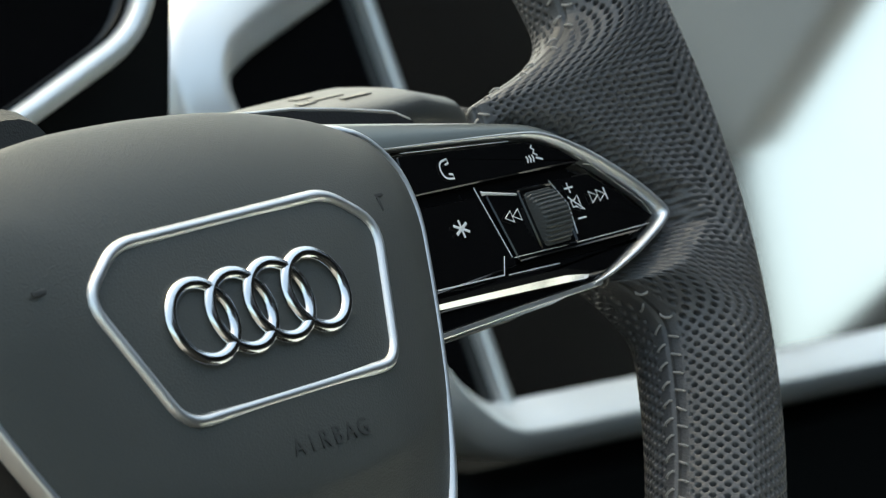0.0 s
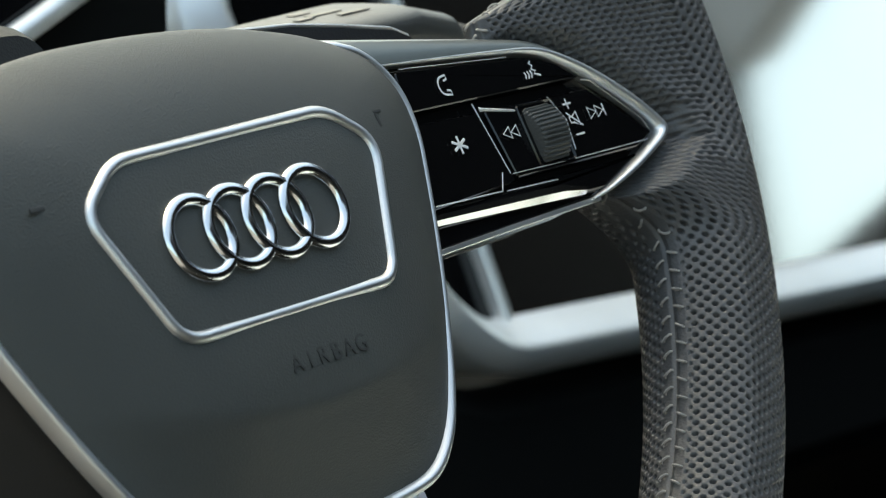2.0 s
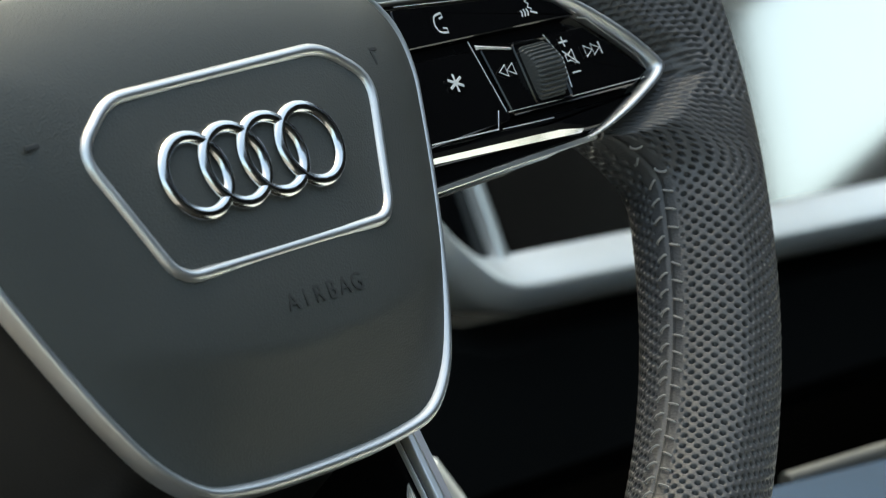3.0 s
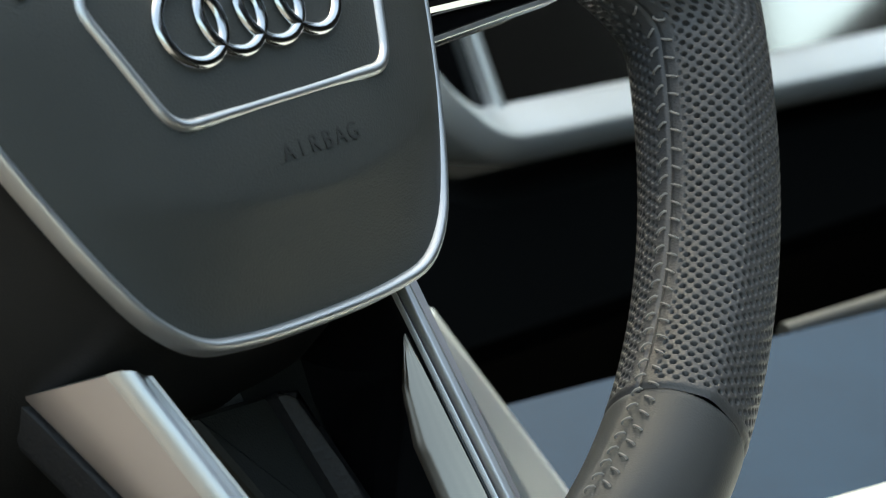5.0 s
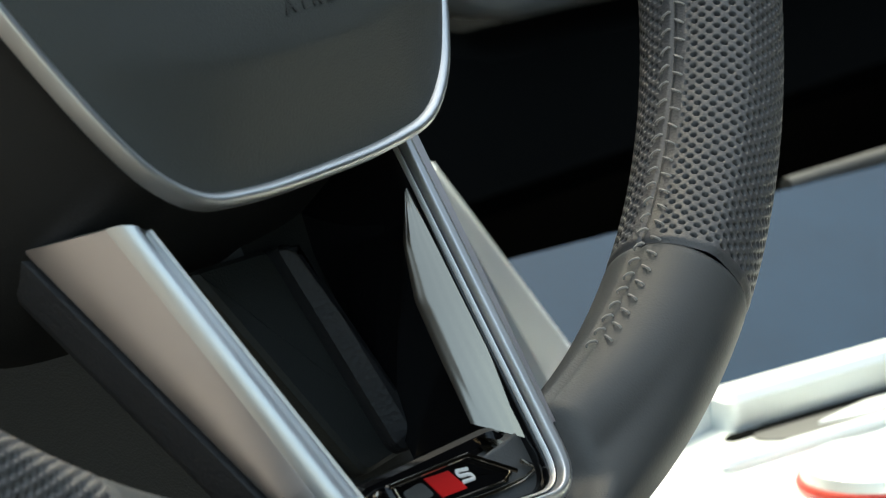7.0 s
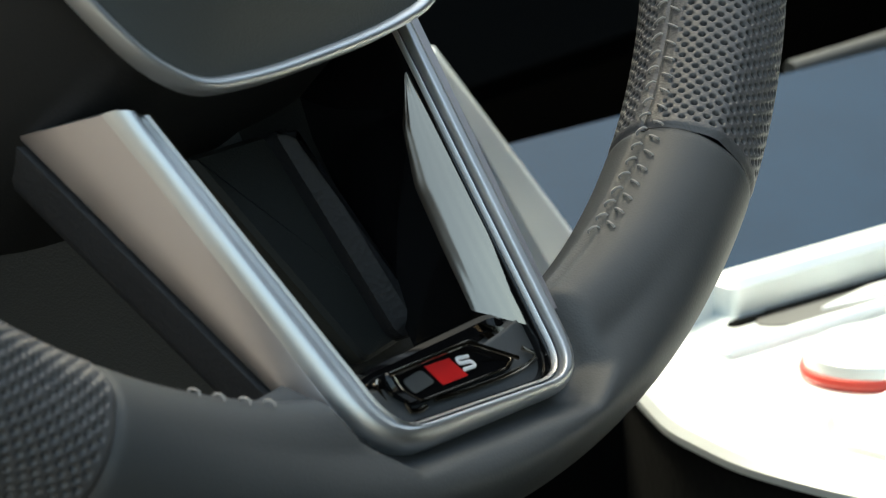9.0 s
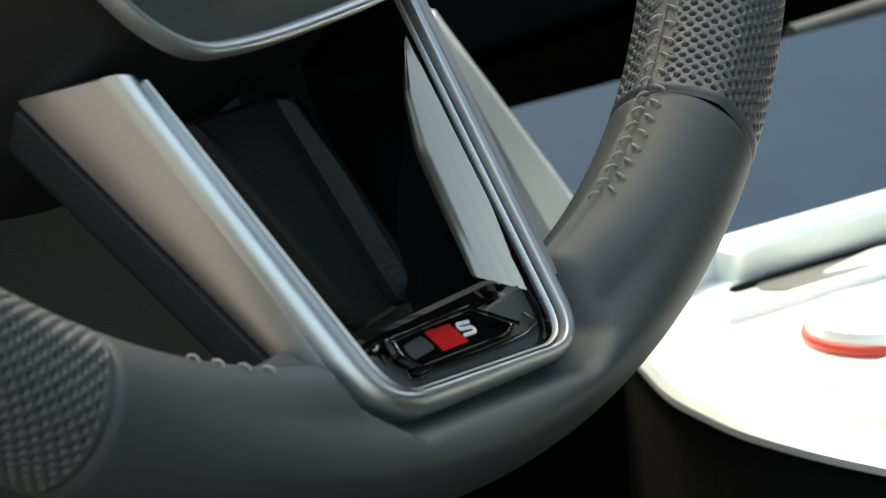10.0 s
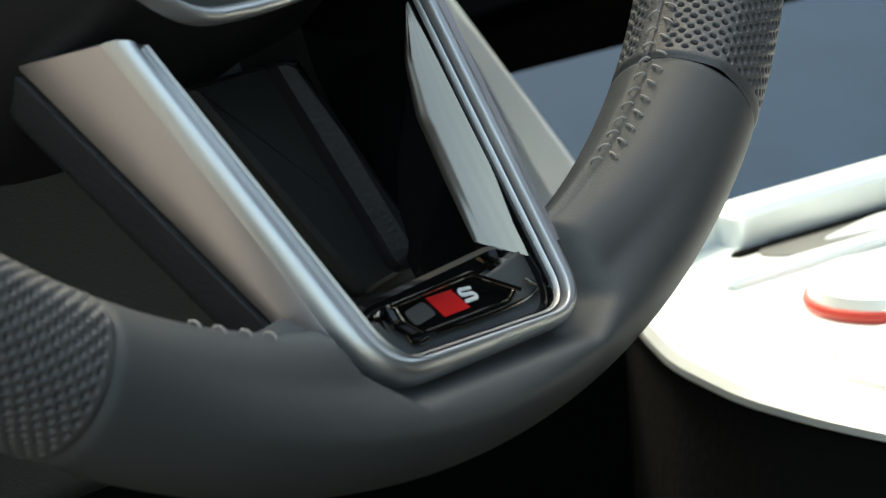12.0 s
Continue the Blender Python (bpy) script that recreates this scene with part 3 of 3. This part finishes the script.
# leather drawn up over the foot of each arm
for sgn in (-1,):
    top_ = [(-0.0561, -0.1557, 0.0021), (-0.0437, -0.1551, 0.0020), (-0.0359, -0.1621, 0.0033), (-0.0298, -0.1703, 0.0049)]
    mid_ = [(-0.0606, -0.1598, 0.0076), (-0.0511, -0.1618, 0.0078), (-0.0422, -0.1659, 0.0082), (-0.0343, -0.1717, 0.0088)]
    low_ = [(-0.0576, -0.1681, 0.0035), (-0.0467, -0.1730, 0.0035), (-0.0349, -0.1764, 0.0035), (-0.0246, -0.1771, 0.0035)]
    rows_ = [[Vector(p) + Vector((0.006, -0.002, -0.012)) for p in top_], [Vector(p) + Vector((0.0008, 0, -0.0008)) for p in top_], [Vector(p) for p in top_]]
    rows_ += [[Vector(a) * (1 - t) ** 2 + Vector(b) * 2 * t * (1 - t) + Vector(c) * t * t for a, b, c in zip(top_, mid_, low_)] for t in (0.1, 0.3, 0.5, 0.7, 0.9, 1.0)]
    rows_ += [[Vector(p) + Vector((0.001, -0.002, -0.006)) for p in low_]]
    part("arm_foot", loft([[(-sgn * p.x, p.y, p.z) for p in r] for r in rows_], closed=False), SMOOTH_LEATHER, wheel, "", 70)
part("badge_bed", slab(rounded([(-0.026, -0.1592), (0.0260, -0.1592), (0.0265, -0.1735), (-0.0245, -0.1735)], 0.006, 4), -0.016, lambda x, y: 0.0022 + (y + 0.172) * -0.10, 0.001), GLOSS, wheel, "gloss black badge bed")


def badge_w(x, y):
    return 0.0062 - (y + 0.169) * 0.1


badge_out = rounded([(-0.0193, -0.1611), (0.0071, -0.1621), (0.0183, -0.1692), (0.0150, -0.1709), (-0.0150, -0.1692), (-0.0191, -0.1650)], 0.0012, 4)
badge = part("badge", slab(badge_out, lambda x, y: badge_w(x, y) - 0.005, badge_w, 0.0007), GLOSS, wheel, "glassy black badge with a red and silver mark")
b_mid = Vector((-0.0022, -0.1660))
ring_path = [b_mid + (Vector(p) - b_mid) * 0.90 for p in badge_out]
part("badge_rim", tube([(p.x, p.y, badge_w(p.x, p.y) + 0.0001) for p in ring_path], 0.00022, True, 6), DARK_CHROME, badge, "fine bright edge line")
part("badge_foot", tube([(p.x, p.y - 0.0012, badge_w(p.x, p.y) - 0.003) for p in [b_mid + (Vector(p) - b_mid) * 1.06 for p in badge_out]], 0.0007, True, 8), DARK_CHROME, badge, "smoked chrome foot")


def mark(pts, mat, lift=0.00025):
    part("badge_mark", slab(pts, lambda x, y: badge_w(x, y) - 0.0002, lambda x, y: badge_w(x, y) + lift, 0.00005), mat, badge)


mark([(-0.0086, -0.1631), (-0.0010, -0.1637), (0.0018, -0.1684), (-0.0061, -0.1680)], RED)
mark(rounded([(-0.0162, -0.1638), (-0.0098, -0.1634), (-0.0078, -0.1668), (-0.0150, -0.1672)], 0.0012, 4), STALK_GREY)
part("badge_letter", tube([(x, y, badge_w(x, y) + 0.0003) for x, y in rounded([(0.0044, -0.1650), (0.0006, -0.1644), (0.0010, -0.1656), (0.0044, -0.1661), (0.0052, -0.1673), (0.0012, -0.1670)], 0.0006, 3, False)], 0.0004, False, 6, 0.4), ICON, badge, "small silver letter")
# bright slivers of the moulding round the badge
for pts, rad in (([(-0.0190, -0.1653, 0.0041), (-0.0171, -0.1647, 0.0041), (-0.0152, -0.1652, 0.0041), (-0.0146, -0.1667, 0.0043), (-0.0162, -0.1683, 0.0044), (-0.0160, -0.1698, 0.0046), (-0.0139, -0.1705, 0.0046), (-0.0112, -0.1703, 0.0046)], 0.0006), ([(0.0219, -0.1682, 0.0049), (0.0244, -0.1699, 0.0051), (0.0243, -0.1712, 0.0052), (0.0200, -0.1717, 0.0053), (0.0105, -0.1715, 0.0053), (-0.0003, -0.1708, 0.0052), (-0.0089, -0.1699, 0.0051)], 0.0005), ([(-0.0196, -0.1616, 0.0065), (0.0055, -0.1625, 0.0066), (0.0167, -0.1695, 0.0073)], 0.0005)):
    part("bed_bead", tube(pts, rad, False, 8, 0.7), DARK_CHROME, wheel, "bright curved bead")
# chrome corner plates stand in for light reflections in the gloss black bed
for pts in ([(0.0163, -0.1603, 0.0021), (0.0244, -0.1641, 0.0025), (0.0281, -0.1696, 0.0031), (0.0218, -0.1654, 0.0026)], [(0.0150, -0.1623, 0.0023), (0.0178, -0.1626, 0.0024), (0.0220, -0.1680, 0.0029), (0.0198, -0.1678, 0.0029)]):
    part("bed_reflection", loft([[Vector(p) for p in pts], [Vector(p) + Vector((0.001, 0, -0.002)) for p in pts]]), DARK_CHROME, wheel, "chrome plate put in for a light reflection in the gloss corner")
# shift paddle behind the pad
paddle_path = [(0.060, 0.0110, -0.02), (0.0848, 0.0090, -0.02), (0.1006, 0.0065, -0.02), (0.1175, 0.0033, -0.02), (0.1225, 0.0008, -0.02), (0.124, -0.004, -0.021)]
paddle = part("shift_paddle", loft([[(x, y - 0.0012, w), (x, y - 0.0015, w + 0.0012), (x, y - 0.02, w + 0.002), (x, y - 0.02, w - 0.003), (x, y - 0.0015, w - 0.003)] for x, y, w in paddle_path]), RUBBER, wheel, "black shift paddle", 40)
part("paddle_edge", tube([(x, y - 0.0006, w) for x, y, w in paddle_path], 0.0006, False, 8), SATIN, paddle, "bright silver edge")

# ---- steering column behind the wheel ----
column = thing("steering_column", "black plastic steering column shroud behind the wheel", "steering column", WHEEL)
part("shroud", slab(rounded([(0.012, 0.0), (0.052, 0.0), (0.055, -0.176), (0.008, -0.176)], 0.006, 5), -0.26, lambda x, y: -0.034, 0.004), SHROUD, column)
part("shroud_panel", slab(rounded([(-0.0072, -0.1071), (0.0162, -0.1083), (0.0366, -0.1574), (0.0171, -0.1590)], 0.002, 3), -0.036, -0.030, 0.001), SHROUD_PANEL, column, "dark grey lower panel")
part("shroud_ridge", slab(rounded([(0.0155, -0.1082), (0.0210, -0.1096), (0.0355, -0.1551), (0.0335, -0.1581), (0.0260, -0.1576)], 0.004, 5), -0.06, -0.024, 0.003), ARM_SKIN, column, "padded black ridge")
part("boss", slab(rounded([(-0.028, 0.03), (0.04, 0.03), (0.04, -0.07), (-0.028, -0.07)], 0.015, 6), -0.26, -0.045, 0.004), SHROUD, column)

# ---- wiper stalk ----
stalk = thing("wiper_stalk", "grey plastic wiper stalk with pale symbols on the column", "stalk")
secs = []
for t in np.linspace(0, 1, 14):
    x = 0.02 + 0.183 * t
    hw = 0.011 + 0.007 * smoothstep(0.2, 0.75, t) - 0.008 * smoothstep(0.93, 1.0, t)
    hh = 0.0055 + 0.001 * t - 0.0025 * smoothstep(0.93, 1.0, t)
    zc = 0.7856 - 0.0075 * smoothstep(0.85, 1.0, t)
    ring = []
    for k in range(20):
        a = 2 * math.pi * k / 20
        c, s_ = math.cos(a), math.sin(a)
        ring.append((x, 0.07 + hw * math.copysign(abs(c) ** 0.6, c), zc + hh * math.copysign(abs(s_) ** 0.6, s_)))
    secs.append(ring)
part("lever", loft(secs), STALK_GREY, stalk, "", 50)
for x, y, a, b in ((0.176, 0.066, 0.006, 0.0022), (0.186, 0.068, 0.012, 0.0022), (0.190, 0.062, 0.011, 0.002), (0.184, 0.074, 0.006, 0.003)):
    part("symbol_bar", box((a, b, 0.0003), (x - 0.030, y, 0.7920), 0.0001), PALE_PRINT, stalk)
part("end_cap", box((0.012, 0.02, 0.009), (0.2010, 0.07, 0.7785), 0.003), RUBBER, stalk)

# ---- dashboard ----
TILT = 0.34


def on_dash(x, z, out=0.0):
    return Vector((x, 0.33 + (z - 0.615) * TILT - out, z))


def dash_plate(outline, low, high, name, mat, parent, label="", bevel=0.001):
    bm = slab(outline, low, high, bevel)
    for v in bm.verts:
        v.co = on_dash(v.co.x, v.co.y, v.co.z)
    return part(name, bm, mat, parent, label, 15)


dash = tagged(thing("dashboard", "dark dashboard with a broad satin silver frame", "dashboard"), kind="structure")
frame_path = rounded([(1.12, 0.5855), (0.834, 0.6023), (0.590, 0.6203), (0.5735, 0.6222), (0.558, 0.6365), (0.497, 0.7360), (0.4965, 0.7480), (0.512, 0.7540), (0.66, 0.792), (1.12, 0.83)], [0, 0.05, 0.008, 0.008, 0.008, 0.006, 0.005, 0.01, 0.05, 0], 5, False)
rings = []
for p, n in zip(frame_path, normals2(frame_path, False)):
    wide = 1.0 + 0.65 * smoothstep(0.66, 0.735, p.y)
    rings.append([on_dash(p.x - n.x * o * wide, p.y - n.y * o * wide, h) for o, h in
                  ((0.0, -0.02), (0.0, -0.003), (0.001, -0.001), (0.0078, 0.008), (0.0092, 0.009), (0.0102, 0.0088), (0.0174, 0.003), (0.0194, -0.001), (0.0198, -0.02))])
part("silver_frame", loft(rings, closed=False), DASH_SILVER, dash, "broad satin silver frame", 50)
dash_plate([(0.4655, 0.7500), (0.456, 0.7520), (0.430, 0.82), (0.60, 0.82), (0.515, 0.7765)], -0.028, -0.004, "upper_panel", DASH_SILVER, dash, "pale silver panel beside the display")
dash_plate([(0.49, 0.744), (0.562, 0.625), (0.5875, 0.618), (0.5875, 0.80), (0.50, 0.775)], -0.02, -0.008, "gloss_panel", GLOSS, dash, "gloss black panel")
dash_plate([(0.5905, 0.618), (1.12, 0.580), (1.12, 0.84), (0.5905, 0.80)], -0.02, -0.007, "decor_panel", DASH_PANEL, dash, "grey lacquered panel reflecting daylight")
dash_plate([(0.5850, 0.615), (0.5900, 0.615), (0.5900, 0.790), (0.5850, 0.790)], -0.02, -0.002, "divider_bar", DASH_SILVER, dash, "thin silver dividing bar")
dash_plate([(0.46, 0.70), (0.545, 0.606), (0.57, 0.598), (1.12, 0.563), (1.12, 0.52), (0.46, 0.54)], -0.06, -0.008, "lower_pad", DASH_DARK, dash, "dark lower dash pad", 0.01)
dash_plate([(-0.6, 0.60), (0.55, 0.60), (0.462, 0.735), (0.462, 0.77), (0.66, 0.82), (1.12, 0.86), (-0.6, 0.86)], -0.05, -0.03, "dash_body", DASH_DARK, dash, "dark upper dash body", 0.01)
part("dash_top", box((1.75, 0.28, 0.03), (0.27, 0.65, 0.865), 0.01), DASH_DARK, dash)
part("under_dash", box((1.75, 0.05, 0.45), (0.27, 0.52, 0.38), 0.01), CARPET, dash)

cluster = thing("instrument_display", "dark glossy instrument display with a thin silver rim", "instrument display")
cl = rounded([(-0.22, 0.757), (0.150, 0.7675), (0.260, 0.7990), (0.268, 0.93), (-0.22, 0.93)], [0.03, 0.05, 0.028, 0.03, 0.03], 8)
bm = tube([(p.x, 0.2 + (p.y - 0.78) * 0.25, p.y) for p in cl], 0.0036, True, 10)
part("rim_bar", bm, DASH_SILVER, cluster, "satin silver rim")
bm = slab(cl, -0.03, -0.003, 0.003)
for v in bm.verts:
    v.co = Vector((v.co.x, 0.2 + (v.co.y - 0.78) * 0.25 - v.co.z, v.co.y))
part("glass", bm, GLOSS, cluster, "black display glass")
bm = slab([(-0.24, 0.735), (0.262, 0.755), (0.285, 0.80), (0.285, 0.93), (-0.24, 0.93)], -0.12, -0.012, 0.006)
for v in bm.verts:
    v.co = Vector((v.co.x, 0.2 + (v.co.y - 0.78) * 0.25 - v.co.z, v.co.y))
part("binnacle", bm, DASH_DARK, cluster, "dark soft surround")

# ---- centre console, turned a little towards the driver ----
E1, E2 = Vector((0.950, -0.312)), Vector((0.312, 0.950))
K0 = Vector((0.324, 0.085))


def con(a, b):
    return K0 + E1 * a + E2 * b


console = thing("centre_console", "centre console with a bright silver top and dark sides", "console")
edge_pts = [(0.345, 0.112), (0.275, 0.085), (0.250, 0.060), (0.229, 0.036), (0.213, 0.005), (0.2065, -0.021), (0.2035, -0.043), (0.200, -0.10), (0.200, -0.45), (0.54, -0.45), (0.54, 0.04)]
top_out = rounded(edge_pts, [0, 0.01, 0.01, 0.01, 0.01, 0.01, 0.02, 0.03, 0.01, 0.01, 0], 4)
part("console_top", slab(top_out, 0.551, 0.555, 0.002), CONSOLE_SILVER, console, "bright satin silver console top")
part("console_side", slab([Vector((p.x + 0.003, p.y)) for p in top_out], 0.22, 0.5505, 0.002), CARPET, console, "dark console side")


def along(a0, a1, b0, b1, z0, z1, name, mat, label="", r=0.003, bev=0.002, parent=None):
    out = rounded([con(a0, b0), con(a1, b0), con(a1, b1), con(a0, b1)], r, 4)
    return part(name, slab(out, z0, z1, bev), mat, parent or console, label)


along(-0.006, 0.21, -0.0195, -0.006, 0.55, 0.5655, "rail", CONSOLE_SILVER, "raised silver rail", 0.004)
along(-0.012, 0.10, -0.0260, -0.0200, 0.54, 0.5562, "rail_gap", DASH_DARK)
# the display slopes up from the rail towards the dash
disp = thing("lower_display", "dark lower touch display, the reflected sky's blue put into its colour", "display")
a0, b0, c0, d0 = con(-0.16, -0.003), con(0.24, -0.003), con(0.24, 0.0785), con(-0.16, 0.0785)
bm = bmesh.new()
lo_, hi_ = 0.5585, 0.590
vs = [bm.verts.new(p) for p in ((a0.x, a0.y, lo_), (b0.x, b0.y, lo_), (c0.x, c0.y, hi_), (d0.x, d0.y, hi_), (a0.x, a0.y, lo_ - 0.03), (b0.x, b0.y, lo_ - 0.03), (c0.x, c0.y, hi_ - 0.05), (d0.x, d0.y, hi_ - 0.05))]
for f in ((0, 1, 2, 3), (4, 5, 1, 0), (5, 6, 2, 1), (6, 7, 3, 2), (7, 4, 0, 3), (7, 6, 5, 4)):
    bm.faces.new([vs[i] for i in f])
bmesh.ops.bevel(bm, geom=bm.edges[:], offset=0.002, segments=3, affect="EDGES")
part("display_glass", bm, SCREEN_SKY, disp)
e0, e1 = con(0.10, 0.081), con(0.24, 0.081)
part("display_lip", tube([(e0.x, e0.y, 0.588), (e0.x * 0.5 + e1.x * 0.5, e0.y * 0.5 + e1.y * 0.5, 0.591), (e1.x, e1.y, 0.596)], 0.0035), STALK_GREY, disp, "grey upper lip")
# dark recess with a silver tongue
part("recess", slab(rounded([(0.3085, 0.0605), (0.3245, 0.0665), (0.400, 0.046), (0.400, 0.020), (0.340, 0.039), (0.313, 0.050)], 0.006, 5), 0.5545, 0.5556, 0.0003), RECESS, console, "dark grey recess in the console top")
part("recess_tongue", slab(rounded([(0.326, 0.051), (0.352, 0.050), (0.372, 0.041), (0.345, 0.040)], 0.004, 4), 0.5552, 0.5562, 0.0003), CONSOLE_SILVER, console)
part("ledge", slab(rounded([(0.283, 0.0565), (0.420, 0.011), (0.418, 0.005), (0.281, 0.0505)], 0.002, 4), 0.5545, 0.5575, 0.001), CONSOLE_SILVER, console)
knob = thing("start_button", "silver start button with a red ring on the console", "button")
kc = Vector((0.2905, 0.009))


def disc(cx, cy, prof, n=48):
    return loft([[(cx + r * math.cos(2 * math.pi * k / n), cy + r * math.sin(2 * math.pi * k / n), z) for k in range(n)] for r, z in prof])


part("red_ring", disc(kc.x, kc.y, [(0.0214, 0.555), (0.0219, 0.5566), (0.0214, 0.5578), (0.0200, 0.5582)]), RED_RING, knob, "matt red ring")
part("cap", disc(kc.x, kc.y, [(0.0203, 0.556), (0.0205, 0.5585), (0.0198, 0.5612), (0.0180, 0.5625), (0.004, 0.563)]), CONSOLE_SILVER, knob, "silver cap")
part("side_switch", slab(rounded([(0.246, 0.000), (0.272, -0.008), (0.262, -0.050), (0.224, -0.040), (0.230, -0.012)], 0.008, 6), 0.5545, 0.5585, 0.002), SATIN, console, "satin grey oval switch")
# flat satin plate puts in the soft grey shade of a hollow
part("dish_shade", slab(rounded([(0.283, 0.071), (0.268, 0.072), (0.252, 0.052), (0.250, 0.034), (0.258, 0.036)], 0.004, 4), 0.5546, 0.5554, 0.0002), SATIN, console)
strut = thing("console_strut", "pale silver strut between the console and the dash", "strut")
rings = []
for t in np.linspace(0, 1, 8):
    a = Vector((0.2668, 0.1336, 0.6363)).lerp(Vector((0.2794, 0.1173, 0.5645)), t)
    b = Vector((0.2693, 0.1305, 0.6349)).lerp(Vector((0.2945, 0.0977, 0.5673)), t)
    o = Vector((-0.79, -0.61, 0.0))
    rings.append([a, a.lerp(b, 0.06) + o * 0.001, a.lerp(b, 0.55) + o * 0.005, a.lerp(b, 0.94) + o * 0.001, b, b - o * 0.008, a - o * 0.008])
part("strut_bar", loft(rings), DASH_SILVER, strut, "", 20)
part("strut_foot", box((0.022, 0.018, 0.014), (0.307, 0.086, 0.558), 0.003), DASH_SILVER, strut)

# ---- the car's shell, open at the driver's door and the windscreen, with two added reflection panels ----
ground = tagged(part("ground", slab([(-60, -60), (60, -60), (60, 60), (-60, 60)], -0.2, 0.0, 0.01), ASPHALT), "grey-brown paved ground outside the car", "ground", kind="structure")
tagged(part("floor", box((1.9, 2.6, 0.06), (0.27, -0.5, 0.19), 0.01), CARPET), "black carpeted car floor", "floor", kind="structure")
tagged(part("wall_front", box((1.9, 0.04, 0.7), (0.27, 0.80, 0.52), 0.01), CARPET), "dark bulkhead behind the dashboard", "wall", kind="structure")
tagged(part("wall_rear", box((1.9, 0.05, 1.2), (0.27, -1.8, 0.8), 0.01), LINING), "grey rear wall of the cabin", "wall", kind="structure")
tagged(part("wall_side", box((0.05, 2.6, 0.48), (1.16, -0.5, 0.44), 0.01), LINING), "dark passenger door below its window", "wall", kind="structure")
# added unseen panel: keeps the left of decor_panel's reflection dark
bm = loft([[(xx, y, z) for y, z in ((-1.8, 0.675), (0.050, 0.675), (0.110, 0.772), (0.135, 0.80), (0.135, 1.38), (-1.8, 1.38))] for xx in (1.135, 1.185)])
tagged(part("wall_reflect_dark", bm, CARPET), "dark panel added out of view to darken the dash panel's reflection", "wall", kind="structure")
# added unseen panel: its lower edge ends the bright zone mirrored in decor_panel
bm = loft([[(xx, y, z) for y, z in ((0.137, 0.778), (0.78, 0.915), (0.78, 1.00), (0.137, 0.96))] for xx in (1.138, 1.182)])
tagged(part("wall_reflect_grey", bm, REFLECT_GREY), "grey panel added out of view to bound the dash panel's bright reflection", "wall", kind="structure")
tagged(part("ceiling", box((1.7, 1.05, 0.04), (0.32, -1.3, 1.38), 0.01), LINING), "grey headliner of the cabin", "ceiling", kind="structure")
